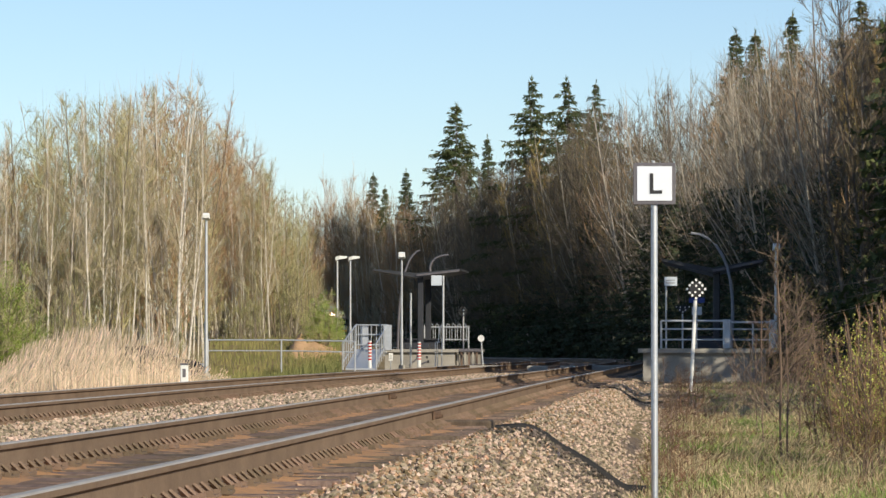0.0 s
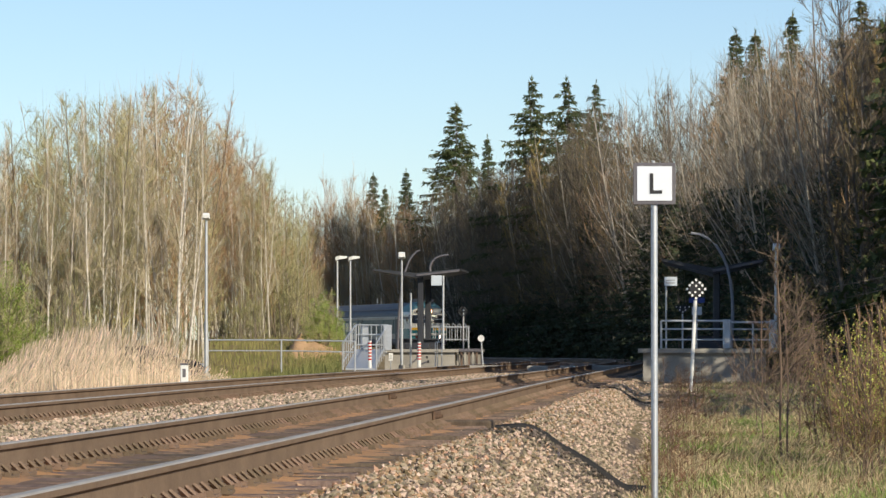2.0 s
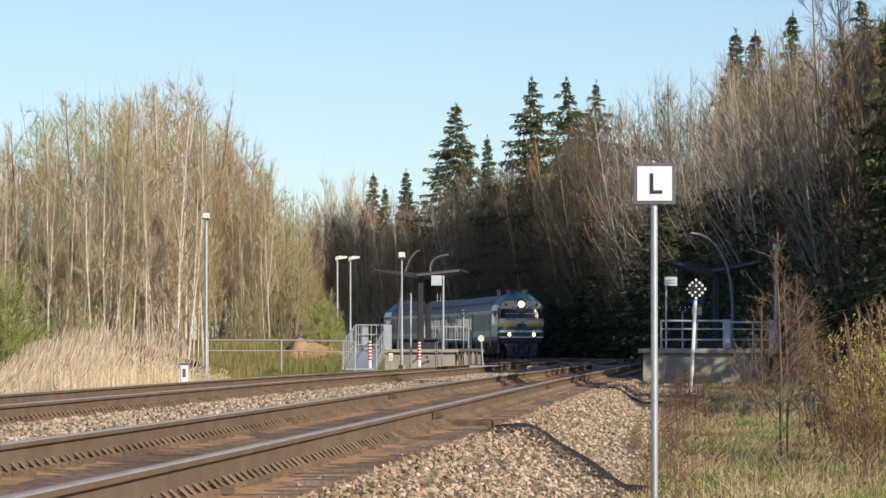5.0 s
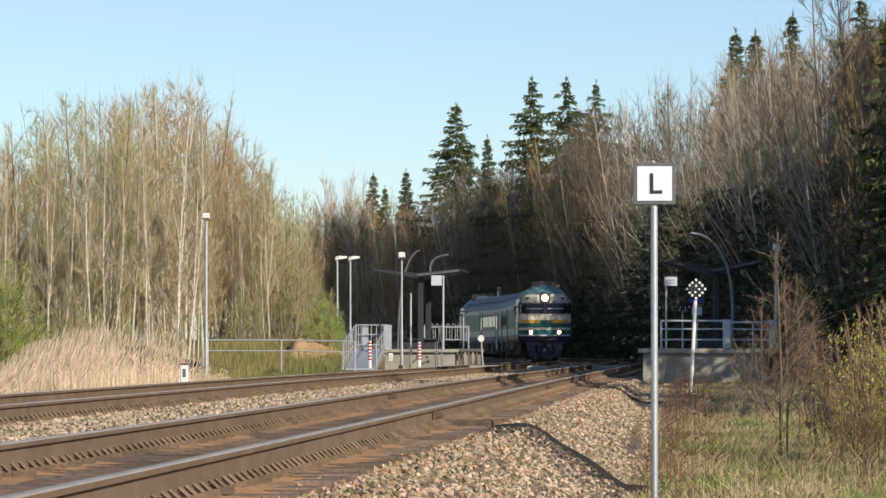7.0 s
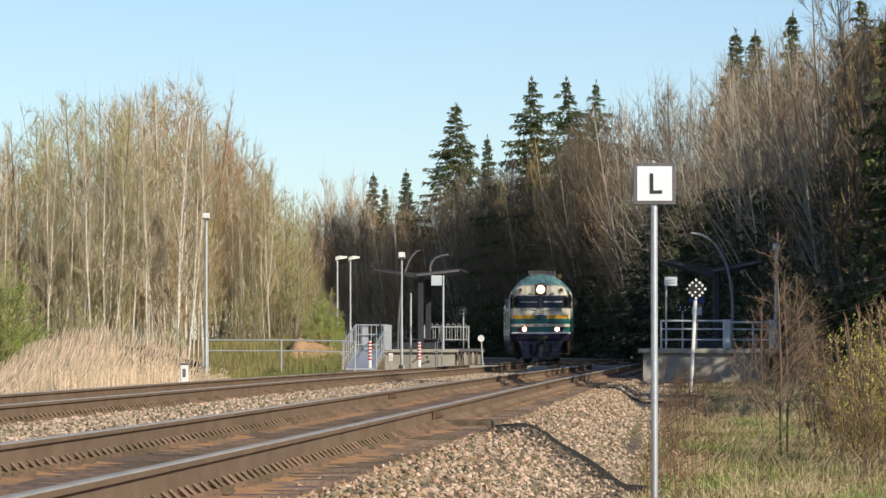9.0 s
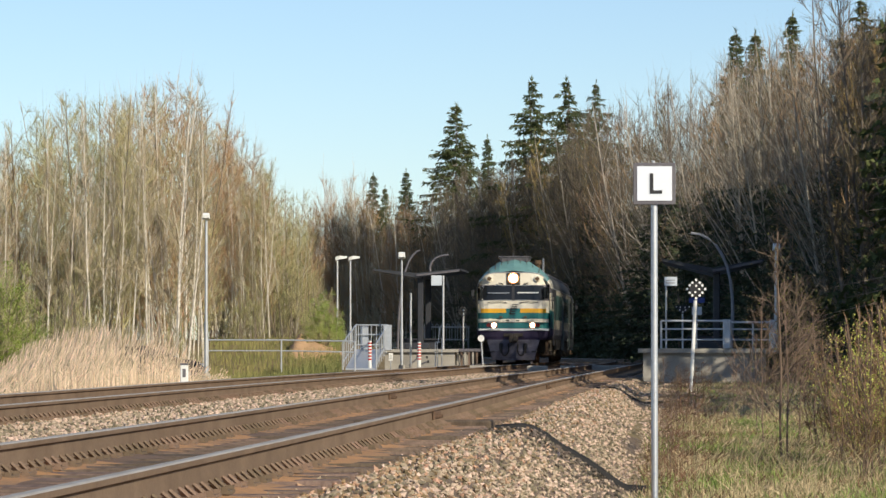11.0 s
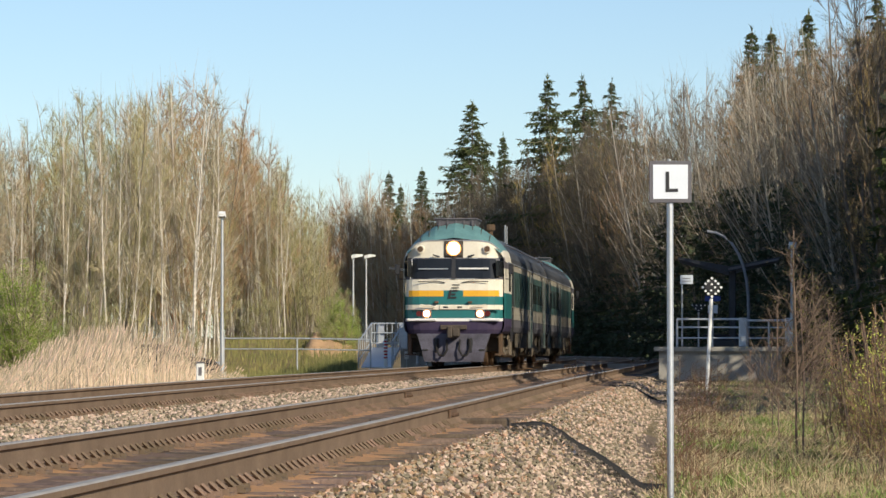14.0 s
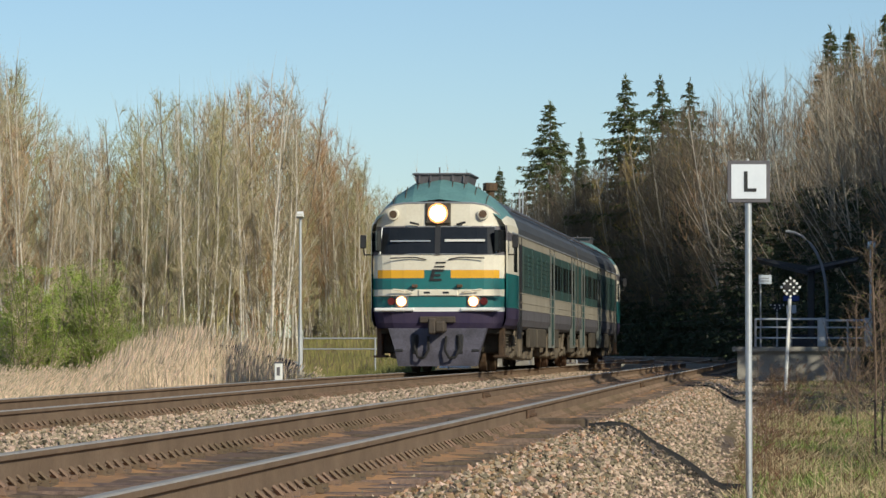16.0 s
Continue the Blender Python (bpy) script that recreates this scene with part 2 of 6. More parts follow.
def axis(x, y):
    """Distance from the middle between the tracks, to the right."""
    if y <= BEND:
        return (x - (west(y) + GAP / 2)) * math.cos(HEAD)
    i = int(((CURVE_XY - (x, y)) ** 2).sum(1).argmin())
    cx, cy, h = CURVE[i]
    return (x - cx) * math.cos(h) - (y - cy) * math.sin(h) - GAP / 2


def field(x, y):
    """Height of the open ground beside the line."""
    u = axis(x, y)
    right = lerp(((0, -1.0), (34, -1.0), (46, -0.85), (80, -0.42), (95, -0.3), (140, -0.25)), y)
    left = lerp(((0, -1.0), (90, -1.0), (110, -0.85), (134, -0.75), (150, -0.75), (170, -0.4)), y)
    left += 0.5 * smooth(112, 128, y) * (1 - smooth(140, 160, y)) * smooth(-10.5, -8.5, u)
    z = right + (left - right) * smooth(-1, 1, -u / 2)
    z += 0.10 * noise.noise((x * 0.25, y * 0.1, 0)) + 0.03 * noise.noise((x * 1.3, y * 0.9, 3))
    z += smooth(14, 60, u) * smooth(120, 170, y) * 1.5
    z += smooth(7, 14, -u) * smooth(150, 195, y) * 1.5
    return z


def terrain(x, y):
    """Height of the ground: the field and the ballast bed of two tracks."""
    u = abs(axis(x, y)) - GAP / 2
    bed = -0.24 if u < 1.75 else -0.24 - (u - 1.75) / 1.45
    if abs(axis(x, y)) < GAP / 2 - 1.45:
        bed += 0.02
    return max(field(x, y), bed - dip(y))


def rot_at(p, h):
    return Matrix.Translation(p) @ pose(0, 0, 0, 0, 0, -math.degrees(h))


# ---- ground: one sheet to the horizon ----
def build_ground():
    ys = [2 + i * 0.5 for i in range(0, 100)] + [52 + i * 1.0 for i in range(100)] + [152 + i * 4 for i in range(60)] + [400, 600, 1200, 2500, 4500]
    us = [-900, -300, -120, -60, -35, -24, -18, -14, -11, -9, -7.5, -6.2, -5.6, -5.3, -5.1, -4.9, -4.7, -4.3, -4.0, -3, -2, -1.2, -0.8, -0.4, 0, 0.4, 0.8,
          1.2, 2, 3, 3.7, 4.0, 4.3, 4.6, 4.9, 5.05, 5.2, 5.4, 5.8, 6.3, 7, 8, 9.5, 11, 13, 16, 20, 26, 35, 60, 120, 300, 900]
    ys = [-60, -20, -5] + ys
    verts, faces, slots = [], [], []
    for y in ys:
        x0 = west(min(y, BEND)) + GAP / 2
        if y > BEND:
            x0 = CURVE[int(np.abs(CURVE_XY[:260, 1] - y).argmin())][0] + GAP / 2
        for u in us:
            x = x0 + u * (1 if y < 400 else y / 400)
            z = terrain(x, y) if -20 < y < 400 else -0.5
            verts.append((x, y, z))
    w = len(us)
    for j in range(len(ys) - 1):
        for i in range(w - 1):
            faces.append((j * w + i, j * w + i + 1, (j + 1) * w + i + 1, (j + 1) * w + i))
            cx, cy = (verts[j * w + i][0] + verts[j * w + i + 1][0]) / 2, (verts[j * w + i][1] + verts[(j + 1) * w + i][1]) / 2
            z = terrain(cx, cy)
            slots.append(1 if abs(axis(cx, cy)) < GAP / 2 + 3.0 and z > field(cx, cy) + 0.01 else 0)
    ob = raw("ground", verts, faces, [GRASS, BALLAST], slots=slots, smooth=True)
    tagged(ob, "grassy field around a railway bed of crushed stone", "ground", kind="structure")


build_ground()

# ---- rails ----
RAIL = ((-0.066, -0.18), (0.066, -0.18), (0.066, -0.168), (0.012, -0.145), (0.009, -0.05), (0.034, -0.036), (0.036, -0.008), (0.026, 0),
        (-0.026, 0), (-0.036, -0.008), (-0.034, -0.036), (-0.009, -0.05), (-0.012, -0.145), (-0.066, -0.168))


def build_rail(name, stations, side, parent):
    verts, faces, slots = [], [], []
    n = len(RAIL)
    for p, h in stations:
        for dx, dz in RAIL:
            o = side + dx
            verts.append((p.x + o * math.cos(h), p.y - o * math.sin(h), p.z + dz))
    for j in range(len(stations) - 1):
        for i in range(n):
            k = (i + 1) % n
            faces.append((j * n + i, j * n + k, (j + 1) * n + k, (j + 1) * n + i))
            slots.append(1 if i in (6, 7, 8) else 0)
    return raw(name, verts, faces, [RUST, STEEL], parent, slots)


def build_track(label, off, far):
    t = thing("railway_track", (0, 0, 0), label, "railway track", "railway tracks")
    stations = [line(s, off) for s in [-76 + 2 * i for i in range(int((far + 76) / 2))]]
    for side in (-0.797, 0.797):
        build_rail("rail", stations, side, t)
    return t


track_w = build_track("rusty rails with polished heads on dark timber sleepers", 0, 230)
track_e = build_track("rusty rails with worn heads on brown timber sleepers", GAP, 230)


# ---- the halt: two low platforms with gull-wing shelters ----
def px(x, depth):
    """Sideways metres of a bearing at a depth."""
    return (x - 784) / FOCAL * depth


def bars(parent, name, material, pieces):
    """Each piece of tubing is a part of its own."""
    for pts, r in pieces:
        bm = bmesh.new()
        pipe(bm, pts, r, 6)
        part(name, bm, material, parent)


def build_platform(s0, length, side, width, label):
    """A concrete platform beside a track; side -1 is west of it."""
    t = thing("platform", (0, 0, 0), label, "platform", "platforms", kind="structure")
    off = -1.85 if side < 0 else GAP + 1.85
    far = off + side * width
    n = int(length / 2.5)
    for i in range(n):
        a, b = s0 + i * length / n, s0 + (i + 1) * length / n - 0.015
        for name, z0, z1, extra in (("wall_panel", -0.45, 0.46, 0.0), ("edge_slab", 0.46, 0.58, 0.13)):
            bm = bmesh.new()
            ring = []
            for s in (a - (extra if i == 0 else 0), b):
                q = [line(s, off - side * extra)[0], line(s, far + side * extra)[0]]
                ring.append([(q[0].x, q[0].y, z0), (q[1].x, q[1].y, z0), (q[1].x, q[1].y, z1), (q[0].x, q[0].y, z1)])
            rings = loft(bm, ring, lambda f: 0)
            for r in rings:
                bm.faces.new(r)
            bmesh.ops.recalc_face_normals(bm, faces=bm.faces)
            part(name, bm, CONC, t)
    return t


build_platform(61, 17, -1, 2.75, "low concrete platform with slab edges, west side")
build_platform(15, 110, 1, 3.2, "low concrete platform with overhanging slab edge")


def build_shelter(x, y, z, wide, label, arch, rise=0.44, h=2.95, tube_paint=GREYP):
    t = thing("platform_shelter", rot_at(Vector((x, y, z)), HEAD), label, "shelter", "platform shelters")
    for sx in (-1, 1):
        bm = bmesh.new()
        loft(bm, [[(0, yy, h), (sx * wide, yy, h + rise), (sx * wide, yy, h + rise + 0.08), (0, yy, h + 0.2)] for yy in (-0.2, 1.5, 3.2, 5.0)], lambda f: 0)
        bmesh.ops.holes_fill(bm, edges=bm.edges)
        bmesh.ops.recalc_face_normals(bm, faces=bm.faces)
        part("roof_wing", bm, SLAB, t)
        bm = bmesh.new()
        box(bm, min(0, sx * 0.02), max(0, sx * wide), -0.26, -0.2, 0.06, 0.14, 0, Matrix.Translation((0, 0, h)) @ pose(0, 0, 0, 0, -sx * math.degrees(math.atan((rise - 0.1) / wide)), 0))
        part("fascia", bm, GREYP, t)
    for yy in (0.3, 4.4):
        bm = bmesh.new()
        box(bm, 0.0, 0.24, yy - 0.12, yy + 0.12, 0, h + 0.06, 0.03)
        part("column", bm, SLAB, t)
        bm = bmesh.new()
        box(bm, -0.5, 0.5, yy - 0.25, yy + 0.25, -0.0, 0.25, 0.03)
        part("footing", bm, SLAB, t)
    bm = bmesh.new()
    box(bm, -0.9, 0.9, 1.2, 3.6, 0.38, 0.45, 0.02)
    for yy in (1.4, 3.4):
        box(bm, -0.7, 0.7, yy - 0.05, yy + 0.05, 0, 0.4)
    part("bench", bm, SLAB, t)
    for pts in arch:
        tubing = Wood()
        tubing.limb([Vector(p) for p in pts], 0.055, 0.045, 8)
        tagged(tubing.make("arched_tube", [tube_paint], t), "curved steel tube rising over the roof")
    return t


def arc(x0, z0, x1, z1, y, bulge):
    out = []
    for i in range(11):
        q = i / 10
        out.append((x0 + (x1 - x0) * q + bulge * math.sin(math.pi * q), y, z0 + (z1 - z0) * math.sin(q * math.pi / 2)))
    return out


build_shelter(px(738, 147), 147, 0.58, 1.8, "dark gull-wing platform shelter on a broad column", [arc(-0.85, 0, 0.1, 4.1, 0.6, -0.25), arc(0.4, 3.1, 1.15, 3.95, 2.2, -0.3)], 0.3)
build_shelter(px(1262, 123), 123, 0.58, 1.75, "dark gull-wing platform shelter with arched tube", [arc(0.62, 0, -0.75, 4.0, -0.4, 0.55)], 0.44, 2.6, mat("grey_tube_paint", (0.3, 0.31, 0.34), (0.24, 0.25, 0.27), rough=0.5))


def build_lamp_post(x, y, z, h, head, label, r=0.055):
    t = thing("street_lamp", (x, y, z), label, "street lamp", "platform lamps")
    bm = bmesh.new()
    tube(bm, (0, 0, 0), (0, 0, h * 0.35), r * 1.25, r * 1.2, 8)
    tube(bm, (0, 0, h * 0.35), (0, 0, h), r, r * 0.8, 8)
    part("pole", bm, GALV, t)
    bm = bmesh.new()
    tube(bm, (0, 0, -0.15), (0, 0, 0.12), r * 3, r * 2.8, 10)
    part("footing", bm, CONC, t)
    bm = bmesh.new()
    if head == "side":
        loft(bm, [[(-0.1, -0.1, h - 0.12), (-0.1, 0.1, h - 0.12), (-0.1, 0.1, h + 0.08), (-0.1, -0.1, h + 0.08)], [(0.12, -0.15, h - 0.05), (0.12, 0.15, h - 0.05), (0.12, 0.15, h + 0.14), (0.12, -0.15, h + 0.14)],
                  [(0.52, -0.1, h + 0.02), (0.52, 0.1, h + 0.02), (0.52, 0.1, h + 0.12), (0.52, -0.1, h + 0.12)]], lambda f: 0)
    else:
        loft(bm, [[(-0.11, -0.3, h - 0.05), (0.11, -0.3, h - 0.05), (0.11, -0.3, h + 0.05), (-0.11, -0.3, h + 0.05)], [(-0.15, -0.1, h - 0.1), (0.15, -0.1, h - 0.1), (0.12, -0.1, h + 0.14), (-0.12, -0.1, h + 0.14)],
                  [(-0.09, 0.12, h - 0.12), (0.09, 0.12, h - 0.12), (0.07, 0.12, h + 0.1), (-0.07, 0.12, h + 0.1)]], lambda f: 0)
    bmesh.ops.holes_fill(bm, edges=bm.edges)
    bmesh.ops.recalc_face_normals(bm, faces=bm.faces)
    part("lamp_head", bm, WHITE, t, "pale grey lamp head")
    return t


build_lamp_post(px(365, 133), 133, -0.45, 5.98, "front", "slim galvanised lamp post beside the path railing", 0.06)
build_lamp_post(px(597, 190), 190, -0.1, 5.55, "side", "slim lamp post with white arm-shaped head", 0.06)
build_lamp_post(px(620, 198), 198, -0.1, 5.75, "side", "slim lamp post with white arm-shaped head", 0.06)
build_lamp_post(px(711, 136), 136, -0.15, 4.3, "front", "platform lamp post before the concrete end wall", 0.045)
build_lamp_post(px(1374, 121), 121, 0.58, 3.45, "front", "platform lamp post behind bare saplings", 0.07)


def build_fence(points, label, mids=(0.5,), h=1.1, r=0.03):
    t = thing("railing", Vector(points[0]), label, "railing", "railings")
    o = Vector(points[0])
    pts = [Vector(p) - o for p in points]
    pieces = [([p + Vector((0, 0, h)) for p in pts], r)]
    for m in mids:
        pieces.append(([p + Vector((0, 0, m)) for p in pts], r * 0.8))
    bars(t, "rail_tube", GALV, pieces)
    bars(t, "post", GALV, [([p + Vector((0, 0, -0.1)), p + Vector((0, 0, h))], r * 1.15) for p in pts])
    return t


build_fence([(px(368, 133), 133, -0.2), (px(498, 133), 133, -0.2), (px(628, 133), 133, -0.25)], "galvanised two-rail path railing", (0.72,), 1.12)


def build_ramp():
    """Steel ramp with barred side railings up to the west platform."""
    t = thing("access_ramp", (px(647, 133), 133, -0.2), "blue-grey galvanised steel ramp with barred railings", "ramp")
    bm = bmesh.new()
    loft(bm, [[(-0.75, 0, 0), (0.35, 0, 0), (0.35, 0, 0.06), (-0.75, 0, 0.06)], [(-0.5, 5.5, 0.72), (0.6, 5.5, 0.72), (0.6, 5.5, 0.78), (-0.5, 5.5, 0.78)]], lambda f: 0)
    bmesh.ops.holes_fill(bm, edges=bm.edges)
    bmesh.ops.recalc_face_normals(bm, faces=bm.faces)
    part("deck", bm, GALV, t)
    for x in (-0.85, 0.4):
        a, b = Vector((x, 0, 0)), Vector((x + 0.35, 5.5, 0.72))
        up = Vector((0, 0, 1.0))
        bars(t, "handrail", GALV, [([a + up * 0.75, a + up, b + up], 0.03), ([a + up * 0.3, b + up * 0.3], 0.022)])
        for k in range(8):
            p = a.lerp(b, k / 7)
            bars(t, "baluster", GALV, [([p, p + up], 0.016 if k % 7 else 0.032)])
    bars(t, "landing_rail", GALV, [([Vector((-0.5, 5.5, z)), Vector((0.75, 5.5, z))], 0.028) for z in (1.72, 1.35, 0.95)])
    bars(t, "landing_baluster", GALV, [([Vector((x, 5.5, 0.75)), Vector((x, 5.5, 1.72))], 0.018) for x in (-0.4, -0.2, 0.1, 0.3, 0.5)])
    for x, y in ((-0.2, 5.6), (0.72, 4.0)):
        bm = bmesh.new()
        box(bm, x - 0.13, x + 0.2, y, y + 0.08, 0.72, 1.72, 0.02)
        part("side_panel", bm, GALV, t, "pale steel panel")


build_ramp()


def bar_fence_across(x0, x1, y, label):
    t = thing("barred_fence", (0, y, 0.58), label, "fence", "railings")
    a, b = Vector((x0, 0, 0)), Vector((x1, 0, 0))
    up = Vector((0, 0, 1))
    bars(t, "top_rail", GALV, [([a + up * 0.95, b + up * 0.95], 0.035)])
    bars(t, "bottom_rail", GALV, [([a + up * 0.42, b + up * 0.42], 0.025)])
    n = 8
    for k in range(n):
        p, q = a.lerp(b, k / n), a.lerp(b, (k + 0.6) / n)
        bars(t, "loop", GALV, [([p + up * 0.35, p + up * 1.02, (p + q) / 2 + up * 1.1, q + up * 1.02, q + up * 0.35], 0.016)])
    bars(t, "post", GALV, [([p, p + up * 1.0], 0.04) for p in (a, b)])


bar_fence_across(px(751, 152), px(829, 152), 152, "galvanised barred fence with looped tops")
for x0, x1, y, name in ((1170, 1290, 100, "a"), (1293, 1372, 101, "b")):
    t = build_fence([(px(x0, y), y, 0.58), (px((x0 + x1) / 2, y), y, 0.58), (px(x1, y), y, 0.58)], "grey steel platform end railing", (0.25, 0.55), 0.78 if name == "a" else 0.75, 0.03)
    bm = bmesh.new()
    box(bm, px(x1, y) - px(x0, y) - 0.18, px(x1, y) - px(x0, y) + 0.05, -0.14, -0.06, 0, 0.82, 0.02)
    part("end_panel", bm, GALV, t, "pale steel end panel")


def build_sign(x, y, z, h, w, hh, material, label, pole_r=0.04, shift=0.0, bar=None):
    t = thing("sign", (x, y, z), label, "sign", "platform signs")
    bm = bmesh.new()
    tube(bm, (0, 0, 0), (0, 0, h), pole_r, n=8)
    part("pole", bm, GALV, t)
    bm = bmesh.new()
    box(bm, shift - w / 2, shift + w / 2, -0.07, -0.035, h - hh, h, 0.01)
    board = part("board", bm, material, t)
    if bar:
        for k in range(2):
            bm = bmesh.new()
            box(bm, shift - w * 0.35, shift + w * 0.3, -0.075, -0.068, h - hh * (0.4 + 0.3 * k), h - hh * (0.33 + 0.3 * k))
            part("text_bar", bm, bar, board)
    return t


PALE = mat("pale_sign_face", (0.55, 0.6, 0.66), (0.48, 0.53, 0.58), rough=0.5)
build_sign(px(784.5, 141), 141, -0.1, 3.6, 0.42, 0.4, PALE, "pale square board on a galvanised pole", 0.045, -0.27)
build_sign(px(727, 137), 137, -0.1, 2.85, 0.02, 0.3, GALV, "bare galvanised pole by the platform wall", 0.04)
build_sign(px(820, 148), 148, 0.58, 1.65, 0.02, 0.2, GALV, "short bare galvanised pole on the platform", 0.035)
build_sign(px(1179, 105), 105, 0.58, 2.12, 0.38, 0.27, PALE, "white notice board on a thin post", 0.025, 0.13, GREYP)
build_sign(px(1233, 108), 108, 0.58, 1.55, 0.48, 0.16, BLUE, "blue direction sign on a post", 0.03, 0.0)
build_sign(px(1233, 107.8), 107.8, 0.58, 1.27, 0.3, 0.25, PALE, "small white notice under the blue sign", 0.03, 0.0)
build_sign(px(691.5, 137.5), 137.5, -0.25, 0.68, 0.16, 0.3, WHITE, "small white number plate on a stake", 0.02, 0.0, GREYP)


def build_diamond_sign():
    y = 147.9
    t = thing("diamond_sign", (px(819, y), y, 0.58), "black diamond outline sign on a short pole", "sign", "platform signs")
    bm = bmesh.new()
    tube(bm, (0, 0, 0), (0, 0, 1.35), 0.025, n=8)
    part("pole", bm, GREYP, t)
    for k in range(4):
        bm = bmesh.new()
        box(bm, -0.17, 0.17, -0.02, 0.0, 0.12, 0.17, 0.004, Matrix.Translation((0, -0.03, 1.57)) @ pose(0, 0, 0, 0, 45 + 90 * k, 0))
        part("frame_bar", bm, BLACK, t)
    bm = bmesh.new()
    box(bm, -0.12, 0.12, -0.015, 0.0, -0.025, 0.025, 0.004, Matrix.Translation((0, -0.03, 1.57)))
    part("cross_bar", bm, BLACK, t)


build_diamond_sign()


def build_round_marker():
    t = thing("track_marker", (px(855, 139), 139, -0.15), "white round marker disc on a leaning post", "sign")
    bm = bmesh.new()
    tube(bm, (0, 0, 0), (-0.07, 0, 1.05), 0.03, n=8)
    part("pole", bm, GALV, t)
    bm = bmesh.new()
    tube(bm, (-0.08, 0.0, 1.15), (-0.08, -0.05, 1.15), 0.13, n=20)
    part("disc", bm, WHITE, t)


build_round_marker()


def build_bollard(x, y, z, h):
    t = thing("striped_marker_post", (x, y, z), "red and white striped marker post by the path", "marker post", "striped posts")
    n = 17
    for k in range(n):
        bm = bmesh.new()
        tube(bm, (0, 0, h * k / n), (0, 0, h * (k + 1) / n), 0.07, n=10)
        part("band", bm, WHITE if k % 2 == 0 or k < 4 else RED, t)


build_bollard(px(654.5, 126), 126, -0.1, 0.97)
build_bollard(px(742, 135), 135, -0.1, 0.95)


def build_pallets():
    """Slatted deck on timber legs at the edge of the platform."""
    t = thing("timber_deck", (px(824, 140), 140, -0.15), "dark weathered timber deck on pale posts", "deck")
    bm = bmesh.new()
    box(bm, -0.58, 0.6, 0, 1.6, 0.62, 0.75, 0.02)
    part("top", bm, GREYP, t)
    for k in range(7):
        bm = bmesh.new()
        box(bm, -0.5 + k * 0.15, -0.42 + k * 0.15, 0.05, 0.15, 0, 0.62)
        part("leg", bm, CONC if k % 2 else TIMBER, t)


build_pallets()


def build_gate():
    t = thing("barrier_frame", (px(776, 136.5), 136.5, -0.1), "narrow galvanised barrier frame before the wall", "barrier")
    up = Vector((0, 0, 1))
    for x in (-0.12, -0.04, 0.13):
        bars(t, "post", GALV, [([Vector((x, 0, 0)), Vector((x, 0, 0.95 + (0.15 if x > 0 else 0)))], 0.022)])
    bars(t, "top_rail", GALV, [([Vector((-0.12, 0, 0.95)), Vector((0.13, 0, 0.95))], 0.02)])
    bars(t, "handle", GALV, [([Vector((-0.0, 0, 0.95)), Vector((0.05, 0, 1.5)), Vector((0.13, 0, 1.6))], 0.022)])


build_gate()


def wall_rail():
    t = thing("wall_handrail", (px(735, 138), 138, 0), "thin dark stair rails on the platform end wall", "handrail")
    bars(t, "bar", GREYP, [([Vector((-0.25, 0.4, -0.05)), Vector((0.05, 0.4, 0.2)), Vector((0.08, 0.4, 0.35))], 0.03), ([Vector((0.12, 0.4, -0.05)), Vector((0.45, 0.4, 0.1))], 0.03)])
    for x, z in ((0.45, 0.22), (0.5, 0.05)):
        bm = bmesh.new()
        box(bm, x - 0.04, x + 0.04, 0.4, 0.5, z, z + 0.1, 0.01)
        part("bracket", bm, BLACK, t)


wall_rail()


def build_crossing():
    for s, off, w, d in ((50.5, 1.9, 0.75, 0.35), (53, 0.0, 1.4, 1.2), (53, GAP, 1.4, 1.2), (50, 3.0, 0.5, 0.4)):
        p, h = line(s, off)
        t = thing("crossing_slab", rot_at(Vector((p.x, p.y, -0.24)), h), "pale concrete slab of the foot crossing", "slab", "crossing slabs")
        bm = bmesh.new()
        box(bm, -w / 2, w / 2, -d / 2, d / 2, 0, 0.22, 0.02)
        part("slab", bm, CONC, t)


build_crossing()


# ---- signs by the line ----
def build_letter_sign():
    y = 33.6
    t = thing("letter_sign", (px(1158, y), y, field(px(1158, y), y)), "white square letter sign with grey border on a steel post", "railway sign")
    g = -t.location.z
    bm = bmesh.new()
    tube(bm, (0, 0, -0.2), (0, 0, 2.27 + g), 0.032, n=14)
    part("post", bm, GALV, t, smooth=False)
    bm = bmesh.new()
    box(bm, -0.2, 0.2, -0.05, -0.034, 1.9 + g, 2.295 + g, 0.004)
    rim = part("border_plate", bm, GREYP, t, "dark grey border plate")
    bm = bmesh.new()
    box(bm, -0.165, 0.165, -0.058, -0.05, 1.935 + g, 2.26 + g, 0.002)
    part("white_face", bm, mat("cool_white_sheeting", (0.74, 0.78, 0.84), (0.68, 0.72, 0.78), rough=0.45, scale=4, spec=0.4), rim)
    font = bpy.data.curves.new("letter", "FONT")
    font.body, font.size, font.extrude, font.align_x = "L", 0.27, 0.002, "CENTER"
    letter = new("letter", font)
    letter.data.materials.append(BLACK)
    letter.data.offset = 0.004
    letter.matrix_basis, letter.parent = pose(0.005, -0.0605, 2.005 + g, 90, 0, 0), rim
    bm = bmesh.new()
    tube(bm, (-0.01, -0.03, 2.29 + g), (-0.01, -0.03, 2.315 + g), 0.015, n=8)
    part("bolt", bm, GALV, t)
    return t


build_letter_sign()


